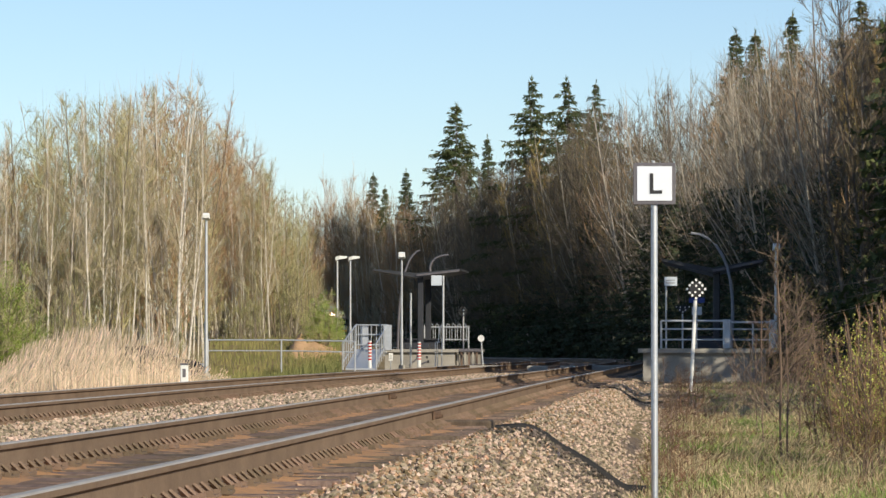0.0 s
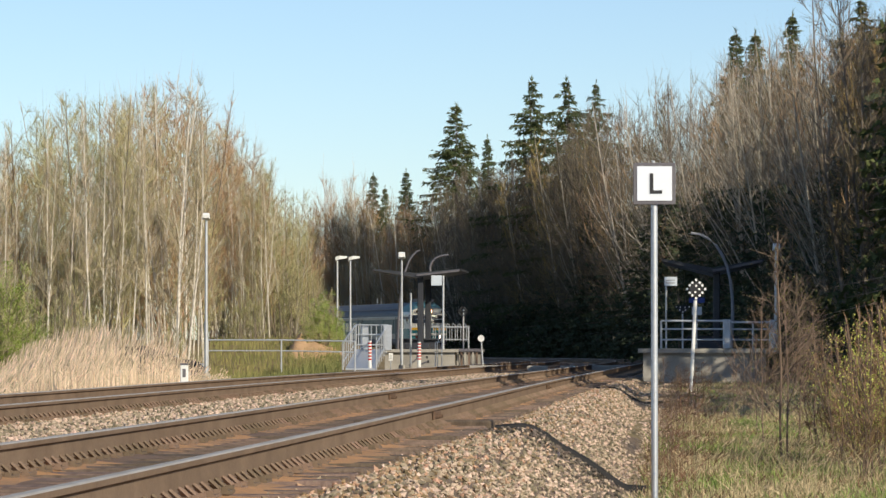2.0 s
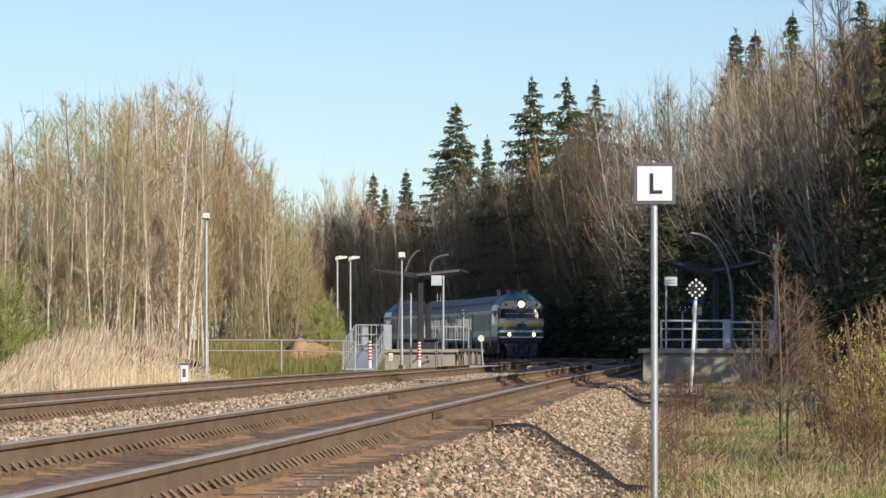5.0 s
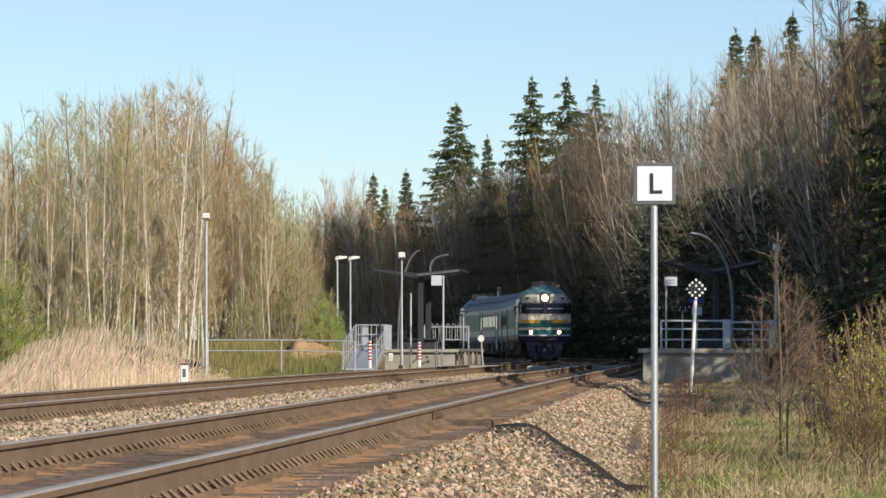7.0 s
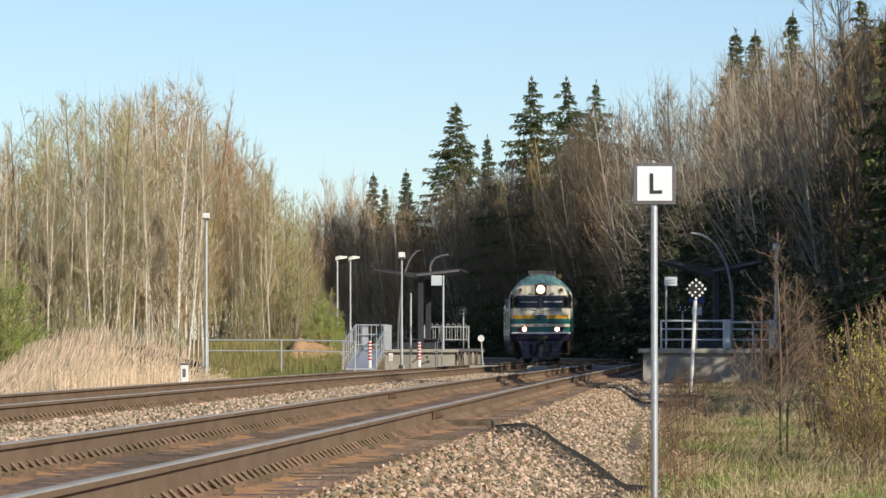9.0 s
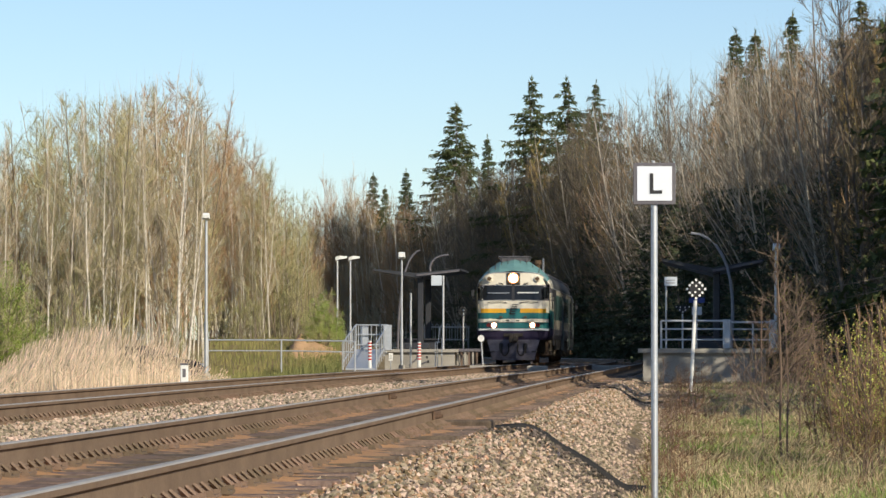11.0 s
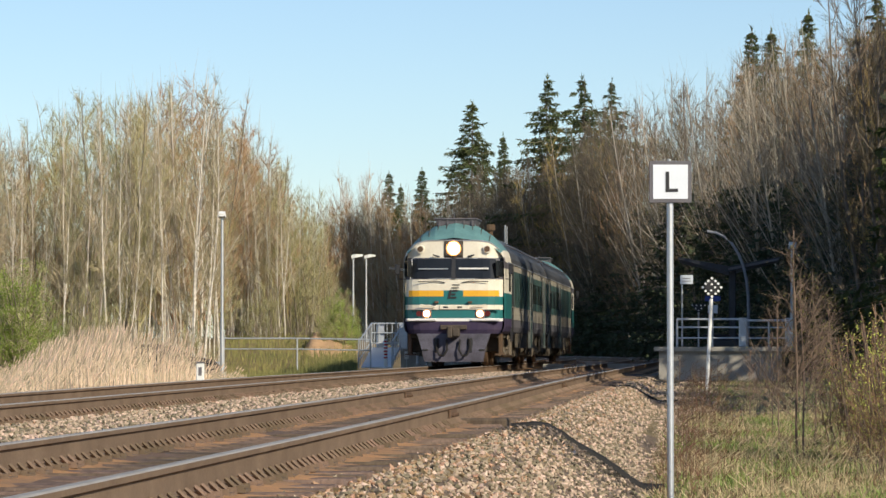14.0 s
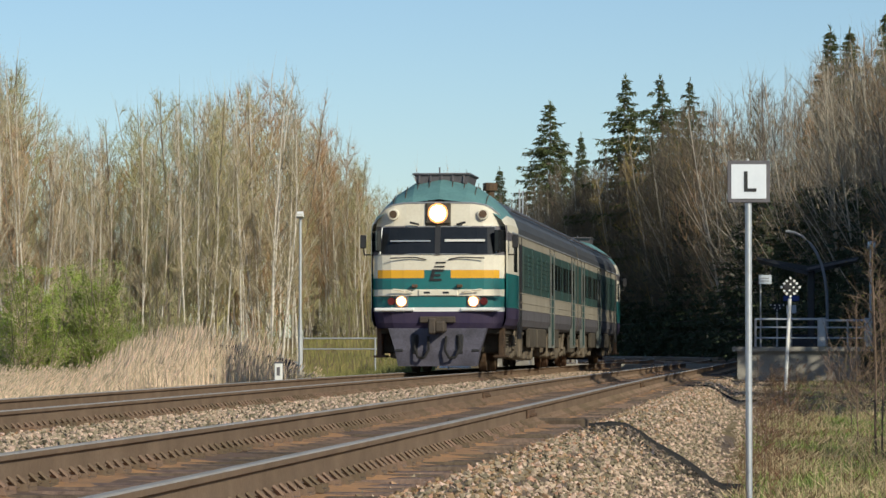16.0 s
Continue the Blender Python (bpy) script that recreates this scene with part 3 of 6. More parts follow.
def build_dot_sign():
    y = 80.0
    z = field(px(1222, y), y)
    t = thing("reflector_sign", (px(1222, y), y, z), "leaning white post with black disc of white reflectors", "railway sign")
    g = 0.52 + (621 - 532) / FOCAL * y - z
    dx = px(1230.5, y) - px(1222, y)
    bm = bmesh.new()
    tube(bm, (0, 0, -0.1), (dx, 0, g), 0.04, n=10)
    part("post", bm, WHITE, t)
    s = y / FOCAL
    c = Vector((dx + 1.0 * s, -0.04, g + 20 * s))
    bm = bmesh.new()
    box(bm, -0.13, 0.13, -0.012, 0.012, -0.13, 0.13, 0.01, Matrix.Translation(c) @ pose(0, 0, 0, 0, 45, 0))
    plate = part("plate", bm, BLACK, t)
    for k in range(12):
        a = 2 * math.pi * k / 12
        r = 0.205 if k % 3 == 0 else 0.165
        p = c + Vector((math.cos(a) * r, -0.02, math.sin(a) * r))
        bm = bmesh.new()
        tube(bm, p, p + Vector((0, -0.02, 0)), 0.03, n=10)
        part("reflector", bm, WHITE, plate)
    for dx2, dz in ((0, 0.07), (0.07, 0), (-0.02, -0.07)):
        p = c + Vector((dx2, -0.02, dz))
        bm = bmesh.new()
        tube(bm, p, p + Vector((0, -0.02, 0)), 0.025, n=10)
        part("reflector", bm, WHITE, plate)


build_dot_sign()


def build_far_dot_sign():
    y = 112.0
    t = thing("reflector_sign", (px(1208, y), y, 0.58), "small black reflector sign with white dots on a post", "railway sign")
    bm = bmesh.new()
    tube(bm, (0, 0, 0), (0, 0, 1.2), 0.03, n=8)
    part("post", bm, GALV, t)
    bm = bmesh.new()
    loft(bm, [[(-0.04, yy, 1.1), (0.04, yy, 1.1), (0.26, yy, 1.36), (-0.26, yy, 1.36)] for yy in (-0.05, -0.03)], lambda f: 0)
    bmesh.ops.holes_fill(bm, edges=bm.edges)
    plate = part("plate", bm, BLACK, t)
    for dx, dz in ((0, 1.16), (-0.09, 1.22), (0.09, 1.22), (-0.2, 1.32), (0.2, 1.32), (-0.07, 1.31), (0.07, 1.31)):
        bm = bmesh.new()
        tube(bm, (dx, -0.05, dz), (dx, -0.07, dz), 0.022, n=8)
        part("reflector", bm, WHITE, plate)


build_far_dot_sign()


def build_marker_stone():
    y = 76.4
    t = thing("distance_marker", (px(326.5, y), y, -0.55), "small white painted marker post with dark cap", "marker post")
    bm = bmesh.new()
    box(bm, -0.085, 0.085, -0.06, 0.06, 0, 0.76, 0.015)
    part("post", bm, WHITE, t)
    bm = bmesh.new()
    box(bm, -0.09, 0.09, -0.065, 0.065, 0.76, 0.8, 0.01)
    part("cap", bm, GREYP, t)
    bm = bmesh.new()
    box(bm, -0.035, 0.035, -0.064, -0.058, 0.5, 0.68)
    part("number_bar", bm, GREYP, t)


build_marker_stone()


# ---- behind the reeds and the path ----
def build_parked_car():
    y = 141.0
    x = px(270, y)
    z = field(x, y)
    t = thing("parked_car", Matrix.Translation((x, y, z)) @ pose(0, 0, 0, 0, 0, 6), "dark blue hatchback parked behind the reeds", "car")
    side = [(-2.05, 0.35), (-2.1, 0.7), (-1.95, 1.0), (-1.6, 1.38), (-0.7, 1.45), (0.1, 1.42), (0.95, 0.98), (1.85, 0.82), (2.1, 0.6), (2.05, 0.32)]
    bm = bmesh.new()
    def ring(yy, k):
        return [(px_, yy * (1 if pz < 1.0 else 0.82), pz) for px_, pz in side]
    rings = loft(bm, [ring(-0.82, 1), ring(0.82, 1)], lambda f: 0)
    for r in rings:
        bm.faces.new(r)
    bmesh.ops.recalc_face_normals(bm, faces=bm.faces)
    bmesh.ops.bevel(bm, geom=list(bm.edges), offset=0.05, segments=2, affect="EDGES", profile=0.5)
    part("body", bm, mat("dark_blue_car_paint", (0.012, 0.014, 0.024), (0.016, 0.018, 0.03), rough=0.25), t, smooth=False)
    for a in ([(-1.5, 1.05), (-1.25, 1.34), (-0.65, 1.38), (-0.62, 1.02)], [(-0.55, 1.02), (-0.55, 1.38), (0.02, 1.36), (0.6, 1.02)]):
        for sy in (-1, 1):
            bm = bmesh.new()
            loft(bm, [[(p, sy * (0.815 if q < 1.1 else 0.69), q) for p, q in a], [(p, sy * (0.835 if q < 1.1 else 0.71), q) for p, q in a]], lambda f: 0)
            bmesh.ops.holes_fill(bm, edges=bm.edges)
            part("side_window", bm, GLASS, t)
    bm = bmesh.new()
    loft(bm, [[(0.16, -0.6, 1.41), (0.16, 0.6, 1.41), (0.92, 0.7, 1.02), (0.92, -0.7, 1.02)], [(0.18, -0.6, 1.43), (0.18, 0.6, 1.43), (0.94, 0.7, 1.04), (0.94, -0.7, 1.04)]], lambda f: 0)
    bmesh.ops.holes_fill(bm, edges=bm.edges)
    # pale base colour paints light on the glass; the side windows stay dark
    part("windscreen", bm, mat("lit_windscreen", (0.25, 0.3, 0.36), rough=0.08), t)
    for wx in (-1.3, 1.3):
        for sy in (-1, 1):
            bm = bmesh.new()
            tube(bm, (wx, sy * 0.66, 0.31), (wx, sy * 0.84, 0.31), 0.31, n=20)
            w = part("wheel", bm, RUBBER, t)
            bm = bmesh.new()
            tube(bm, (wx, sy * 0.84, 0.31), (wx, sy * 0.85, 0.31), 0.2, n=16)
            part("rim", bm, GALV, w)
    for sy in (-1, 1):
        bm = bmesh.new()
        box(bm, 1.9, 2.08, sy * 0.6 - 0.15, sy * 0.6 + 0.15, 0.62, 0.76, 0.03)
        part("headlight", bm, GALV, t)


build_parked_car()


def build_bank():
    """Bare sandy bank beside the path, highest at its western end and sliding down to the path."""
    verts, faces = [], []
    n, m = 36, 16
    x0, x1 = px(496, 172), px(604, 172)
    for j in range(m):
        for i in range(n):
            q, r = i / (n - 1), j / (m - 1)
            x, y = x0 + (x1 - x0) * q, 168 + 14 * r
            crest = 0.95 * smooth(0, 0.28, q) * (1 - 0.85 * min(1, max(0, (q - 0.1) / 0.8))) * (1 - smooth(0.9, 1, q))
            bump = 0.2 * noise.noise((x * 1.9, y * 0.7, 3)) + 0.12 * noise.noise((x * 5, y * 2, 5))
            verts.append((x, y, field(x, y) - 0.15 + (crest + bump * (crest > 0.1)) * smooth(0, 0.5, r) * (1 - smooth(0.8, 1, r))))
    for j in range(m - 1):
        for i in range(n - 1):
            a = j * n + i
            faces.append((a, a + 1, a + n + 1, a + n))
    ob = raw("sand_bank", verts, faces, [mat("orange_sand", (0.62, 0.4, 0.23), (0.4, 0.25, 0.13), scale=1.6, fine=9, bump=0.9)], smooth=True)
    tagged(ob, "bare sandy orange bank beside the path", "bank")


build_bank()


# ---- the train: two power cars back to back ----
SIDE = [(1.42, 0.98), (1.5, 1.05), (1.555, 1.2), (1.555, 1.44), (1.555, 1.81), (1.555, 2.2), (1.555, 2.93), (1.55, 3.12), (1.53, 3.3),
        (1.45, 3.5), (1.28, 3.7), (1.0, 3.93), (0.6, 4.14), (0.0, 4.25)]
RING = [(x, z) for x, z in SIDE] + [(-x, z) for x, z in reversed(SIDE[:-1])]
LENGTH, PIVOTS = 25.0, (4.0, 21.0)


def half_width(z):
    return lerp(((0.98, 1.4), (1.1, 1.44), (1.3, 1.47), (2.6, 1.48), (3.2, 1.45), (3.45, 1.36), (3.62, 1.2), (3.74, 0.95)), z)


def brow(x):
    return lerp(((0.0, 3.76), (0.8, 3.75), (1.1, 3.69), (1.3, 3.55), (1.45, 3.29)), abs(x))


def build_power_car(label):
    car = thing("power_car", (0, 0, 0), label, "train car", "train")
    bm = bmesh.new()

    def colour(f):
        z = f.calc_center_median().z
        return 4 if z > 3.12 else 1 if z > 2.93 else 0 if z > 1.81 else 1 if z > 1.44 else 2

    rings = loft(bm, [[(x, y, z) for x, z in RING] for y in (1.3, 4, 8, 12, 17, 21, LENGTH - 0.2)], colour)
    end = bm.faces.new(rings[-1])
    end.material_index = 5
    bmesh.ops.recalc_face_normals(bm, faces=bm.faces)
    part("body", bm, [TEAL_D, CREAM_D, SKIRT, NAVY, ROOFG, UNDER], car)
    # cab hood between the front and the body
    bm = bmesh.new()
    def hood(y, k, drop, lift=0.0):
        return [(x * k, y, (z if z < 3.2 else 3.2 + (z - 3.2) * drop) + lift * max(0, 1 - (x / 1.35) ** 2)) for x, z in RING]
    def hood_colour(f):
        c = f.calc_center_median()
        return 1 if c.z > 3.42 else 2 if c.z > 2.62 and c.z < 3.2 else 0 if c.z > 2.27 or 1.69 < c.z < 1.84 else 3 if c.z > 1.35 else 4
    loft(bm, [hood(0.3, 0.965, 0.62), hood(0.45, 0.985, 0.76, 0.02), hood(0.75, 0.997, 0.9, 0.08), hood(1.1, 1.003, 1.0, 0.13), hood(2.9, 1.003, 1.0, 0.13), hood(3.4, 0.998, 1.0)], hood_colour)
    bmesh.ops.recalc_face_normals(bm, faces=bm.faces)
    part("cab_hood", bm, [CREAM, TEALR, GREYP, TEAL, NAVY], car, "weathered teal cab roof over cream sides")
    # front face
    bm = bmesh.new()
    cols = [-1, -0.97, -0.92, -0.84, -0.7, -0.5, -0.22, -0.2, 0, 0.2, 0.22, 0.5, 0.7, 0.84, 0.92, 0.97, 1]
    rows = [0.98, 1.1, 1.35, 1.44, 1.69, 1.84, 2.09, 2.27, 2.45, 2.6, 3.25, 3.3, 3.4, 3.5, 3.6, 3.68, 3.76]
    def front(cx, z):
        w = half_width(min(z, 3.3))
        x = cx * w
        if z > 3.29:
            z = 3.29 + (brow(x) - 3.29) * (z - 3.29) / 0.47
        rake = 0.0 if z < 2.6 else 0.16 * (z - 2.6) / 0.65 if z < 3.25 else 0.16
        if z < 1.2:
            rake = (1.2 - z) * 0.5
        return (x, rake + 0.32 * abs(cx) ** 7 + 0.05 * cx * cx, z)
    def front_colour(f):
        c = f.calc_center_median()
        z = c.z
        if z < 1.35:
            return 3
        if z < 1.44:
            return 4
        if z < 1.69:
            return 1
        if z < 1.84:
            return 0
        if z < 2.09:
            return 1
        if z < 2.27:
            return 2 if 0.3 < abs(c.x) < 1.36 else 1 if abs(c.x) < 0.3 else 0
        if z < 2.6:
            return 0
        if z < 3.25:
            return 5
        return 6 if abs(c.x) < 0.29 else 0
    loft(bm, [[front(c, z) for c in cols] for z in rows], front_colour, close=False)
    bmesh.ops.recalc_face_normals(bm, faces=bm.faces)
    for f in bm.faces:
        if f.normal.y > 0:
            f.normal_flip()
    part("cab_front", bm, [CREAM, TEAL, YELLOW, NAVY, WHITE, GREYP, UNDER], car, "cream, teal and amber striped cab front")

    def small(name, material, build, label=""):
        b = bmesh.new()
        build(b)
        return part(name, b, material, car, label)

    for sx in (-1, 1):
        small("windscreen", GLASS, lambda b: loft(b, [[Vector(front(sx * c, z)) + Vector((0, -0.018, 0)) for c in (0.035, 0.2, 0.4, 0.6, 0.75, 0.86)] for z in (2.63, 2.85, 3.05, 3.22)], lambda f: 0, close=False))
        small("sun_blind", WHITE if sx > 0 else GALV, lambda b: box(b, *sorted((sx * 0.16, sx * 1.05)), 0.02, 0.09, 2.9, 2.93 + 0.02 * (sx > 0)), "pale blind rod behind the windscreen")
        small("corner_window", GLASS, lambda b: box(b, -0.06, 0.06, -0.3, 0.3, 2.68, 3.16, 0.02, Matrix.Translation((sx * 1.4, 0.34, 0)) @ pose(0, 0, 0, 0, 0, sx * -18)))
        small("wiper", BLACK, lambda b: pipe(b, [(sx * 0.25, -0.03, 2.5), (sx * 0.5, -0.05, 2.55), (sx * 1.05, -0.05, 2.53)], 0.014))
        small("wiper_arm", BLACK, lambda b: pipe(b, [(sx * 0.42, 0.1, 3.28), (sx * 0.62, 0.06, 3.33)], 0.025))
        small("marker_lamp", IRON, lambda b: tube(b, (sx * 1.0, 0.2, 3.51), (sx * 1.0, 0.1, 3.51), 0.095, 0.085, 14))
        small("marker_ring", CREAM, lambda b: tube(b, (sx * 1.0, 0.2, 3.51), (sx * 1.0, 0.12, 3.51), 0.13, 0.12, 14))
        small("headlight", LAMP, lambda b: tube(b, (sx * 0.8, 0.02, 1.575), (sx * 0.8, -0.05, 1.575), 0.1, 0.09, 18), "glowing warm headlight")
        small("headlight_bowl", HALO, lambda b: tube(b, (sx * 0.8, 0.04, 1.575), (sx * 0.8, -0.035, 1.575), 0.128, 0.12, 18), "glowing ring added for the warm lamp halo")
        small("headlight_housing", GREYP, lambda b: box(b, sx * 0.8 - 0.15, sx * 0.8 + 0.15, -0.03, 0.1, 1.44, 1.7, 0.03))
        small("tail_lamp", TAIL, lambda b: tube(b, (sx * 1.03, 0.05, 1.575), (sx * 1.03, -0.03, 1.575), 0.09, 0.08, 14))
        small("handrail", CREAM, lambda b: pipe(b, [(sx * 0.55, -0.04, 1.77), (sx * 0.65, -0.08, 1.8), (sx * 0.98, -0.08, 1.84)], 0.018))
        small("footstep", IRON, lambda b: box(b, sx * 0.5 - 0.06, sx * 0.5 + 0.06, -0.12, 0.0, 1.88, 1.95, 0.01))
        small("lower_step", WHITE, lambda b: box(b, *sorted((sx * 0.52, sx * 1.4)), -0.06, 0.12, 1.36, 1.43, 0.015))
        def mirror(b):
            pipe(b, [(sx * 1.5, 0.5, 2.62), (sx * 1.68, 0.4, 2.62), (sx * 1.7, 0.38, 2.78)], 0.015)
            box(b, sx * 1.7 - 0.07, sx * 1.7 + 0.07, 0.34, 0.4, 2.76, 3.06, 0.02)
        small("mirror", BLACK, mirror, "black side mirror on a bent arm")
        small("steps_frame", IRON, lambda b: (box(b, *sorted((sx * 1.3, sx * 1.42)), 0.6, 1.1, 0.35, 1.0, 0.02), box(b, *sorted((sx * 1.2, sx * 1.5)), 0.6, 1.1, 0.33, 0.38, 0.01)))
        small("hose", RUBBER, lambda b: pipe(b, [(sx * 0.2, -0.06, 0.8), (sx * 0.18, -0.14, 0.5), (sx * 0.28, -0.18, 0.32), (sx * 0.42, -0.16, 0.34), (sx * 0.5, -0.1, 0.55), (sx * 0.48, -0.04, 0.8)], 0.03))
        small("plough_opening", BLACK, lambda b: (box(b, sx * 0.5 - 0.08, sx * 0.5 + 0.08, -0.03, 0.05, 0.4, 0.85, 0.03), box(b, sx * 0.85 - 0.09, sx * 0.85 + 0.09, -0.04, 0.03, 0.46, 0.52, 0.015)))
    small("brow_trim", GALV, lambda b: pipe(b, [(x, 0.16 + 0.32 * abs(x / 1.45) ** 7 + 0.04 * x * x, brow(x) + 0.01) for x in [-1.44 + 0.12 * i for i in range(25)]], 0.022, 5), "pale metal trim along the brow")
    small("waist_trim", UNDER, lambda b: box(b, -1.4, 1.4, -0.012, 0.1, 1.685, 1.7))
    small("windscreen_frame", GALV, lambda b: pipe(b, [Vector(front(c, z)) + Vector((0, -0.02, 0)) for c, z in ((-0.88, 2.62), (-0.4, 2.62), (0, 2.62), (0.4, 2.62), (0.88, 2.62), (0.88, 3.23), (0.4, 3.23), (0, 3.23), (-0.4, 3.23), (-0.88, 3.23), (-0.88, 2.62))], 0.012, 4), "thin worn metal window frame")
    small("windscreen_pillar", BLACK, lambda b: loft(b, [[(-0.06, -0.03, 2.6), (0.06, -0.03, 2.6), (0.06, 0.06, 2.6), (-0.06, 0.06, 2.6)], [(-0.06, 0.12, 3.25), (0.06, 0.12, 3.25), (0.06, 0.22, 3.25), (-0.06, 0.22, 3.25)]], lambda f: 0))
    small("top_headlight", LAMP, lambda b: tube(b, (0, 0.2, 3.53), (0, 0.07, 3.53), 0.185, 0.175, 24), "large glowing top headlight")
    small("top_lamp_bowl", HALO, lambda b: tube(b, (0, 0.2, 3.53), (0, 0.085, 3.53), 0.235, 0.225, 24), "glowing ring added for the warm lamp halo")
    small("lamp_recess", UNDER, lambda b: box(b, -0.27, 0.27, 0.1, 0.19, 3.3, 3.76, 0.02))
    small("number_plate", CREAM, lambda b: box(b, -0.42, 0.45, -0.03, 0.02, 1.7, 1.83, 0.01))
    small("number_bar", BLACK, lambda b: [box(b, x, x + 0.14, -0.036, -0.02, 1.745, 1.79) for x in (-0.3, 0.12)])
    def emblem(b):
        sh = Matrix(((1, 0, 0.25, -0.55), (0, 1, 0, 0), (0, 0, 1, 0), (0, 0, 0, 1)))
        for z0, z1, x0, x1 in ((2.42, 2.45, -0.09, 0.13), (2.33, 2.36, -0.1, 0.13), (2.235, 2.285, -0.13, 0.13), (2.13, 2.18, -0.13, 0.08), (2.03, 2.08, -0.13, 0.13), (2.03, 2.285, -0.13, -0.06)):
            box(b, x0, x1, -0.025, -0.005, z0, z1, 0, sh)
    small("emblem", BLACK, emblem, "black slanted bar emblem")
    def plough(b):
        loft(b, [[(-1.1, 0.05, 0.98), (1.1, 0.05, 0.98), (1.1, 0.35, 0.98), (-1.1, 0.35, 0.98)], [(-0.95, -0.02, 0.5), (0.95, -0.02, 0.5), (0.95, 0.3, 0.5), (-0.95, 0.3, 0.5)],
                 [(-0.88, 0.02, 0.14), (0.88, 0.02, 0.14), (0.88, 0.3, 0.14), (-0.88, 0.3, 0.14)]], lambda f: 0)
    small("snow_plough", PLOUGH, plough, "violet-grey snow plough with rounded wings")
    def coupler(b):
        box(b, -0.16, 0.0, -0.5, 0.1, 0.85, 1.2, 0.03)
        box(b, -0.02, 0.2, -0.42, 0.1, 0.88, 1.14, 0.04)
        box(b, -0.4, 0.4, -0.02, 0.08, 1.1, 1.24, 0.02)
    small("coupler", mat("grimy_coupler", (0.06, 0.052, 0.046), (0.1, 0.08, 0.065)), coupler, "rusty automatic coupler")
    for i, x in enumerate((-1.05, -0.78, -0.52, -0.26, 0.26, 0.52, 0.78, 1.05)):
        small("roof_seam", UNDER, lambda b: pipe(b, [(x * 0.98, 0.34, 3.80 - 0.10 * abs(x) ** 3), (x, 0.75, 4.2 - 0.28 * x * x), (x, 1.1, 4.385 - 0.37 * x * x)], 0.012, 4))
    def fan(b):
        loft(b, [[(-0.56, 1.0, 4.2), (0.56, 1.0, 4.2), (0.56, 2.8, 4.2), (-0.56, 2.8, 4.2)], [(-0.62, 0.95, 4.42), (0.62, 0.95, 4.42), (0.62, 2.85, 4.42), (-0.62, 2.85, 4.42)]], lambda f: 0)
        box(b, -0.66, 0.66, 0.9, 2.95, 4.42, 4.465, 0.015)
        for x in (-0.5, -0.25, 0, 0.25, 0.5):
            box(b, x - 0.02, x + 0.02, 0.93, 0.97, 4.24, 4.42)
        tube(b, (-0.05, 1.0, 4.44), (-0.05, 1.0, 4.6), 0.018, n=6)
    small("roof_grille", GREYP, fan, "dark raised radiator grille on the roof")
    small("roof_vent", IRON, lambda b: (tube(b, (0.86, 3.6, 3.85), (0.86, 3.6, 4.2), 0.1, n=10), tube(b, (0.86, 3.6, 4.18), (0.86, 3.6, 4.36), 0.17, n=12)))
    small("exhaust_hatch", ROOFG, lambda b: box(b, -0.5, 0.5, 6, 9.5, 4.0, 4.12, 0.04))
    for y in (15.5, 16.6):
        small("antenna", GALV, lambda b: tube(b, (0.6, y, 3.9), (0.6, y, 4.75), 0.02, n=5))
    small("roof_pod", WHITE, lambda b: box(b, 0.55, 0.85, 11.3, 11.8, 3.9, 4.03, 0.04))
    # sides
    for sx in (-1, 1):
        for y in (13.6, 22.2):
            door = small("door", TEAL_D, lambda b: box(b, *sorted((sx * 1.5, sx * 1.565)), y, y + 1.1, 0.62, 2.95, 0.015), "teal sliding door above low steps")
            b = bmesh.new()
            for yy in (y - 0.05, y + 1.1):
                box(b, *sorted((sx * 1.5, sx * 1.585)), yy, yy + 0.04, 0.55, 3.0)
            part("door_post", b, mat("worn_grey_post", (0.19, 0.2, 0.19), (0.12, 0.13, 0.12)), door)
            b = bmesh.new()
            box(b, *sorted((sx * 1.55, sx * 1.572)), y + 0.25, y + 0.85, 1.9, 2.75, 0.01)
            part("door_window", b, GLASS, door)
        cab_door = small("cab_door", BLACK, lambda b: box(b, *sorted((sx * 1.5, sx * 1.562)), 3.3, 3.95, 0.75, 2.95, 0.01), "dark recessed cab door")
        small("cab_side_window", GLASS, lambda b: box(b, *sorted((sx * 1.5, sx * 1.564)), 1.7, 2.7, 2.25, 2.85, 0.02))
        for i in range(6):
            small("window", GLASS, lambda b: box(b, *sorted((sx * 1.5, sx * 1.564)), 15.2 + i * 1.15, 16.1 + i * 1.15, 2.05, 2.75, 0.02))
        for i in range(6):
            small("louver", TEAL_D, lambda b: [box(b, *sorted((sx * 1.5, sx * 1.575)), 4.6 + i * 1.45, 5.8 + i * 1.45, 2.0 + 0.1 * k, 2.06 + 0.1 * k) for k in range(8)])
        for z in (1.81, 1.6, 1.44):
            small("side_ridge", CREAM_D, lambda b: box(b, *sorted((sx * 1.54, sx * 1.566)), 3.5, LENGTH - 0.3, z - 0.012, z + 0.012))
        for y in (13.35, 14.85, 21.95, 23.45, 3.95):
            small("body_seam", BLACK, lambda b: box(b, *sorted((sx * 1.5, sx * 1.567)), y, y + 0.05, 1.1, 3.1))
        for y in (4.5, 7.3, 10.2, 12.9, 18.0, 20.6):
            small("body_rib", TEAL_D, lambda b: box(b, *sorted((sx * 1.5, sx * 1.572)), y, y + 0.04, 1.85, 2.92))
        small("cable_conduit", GREYP, lambda b: pipe(b, [(sx * 1.36, 3.4, 3.72), (sx * 1.36, 13, 3.72), (sx * 1.36, LENGTH - 0.4, 3.72)], 0.03, 5))
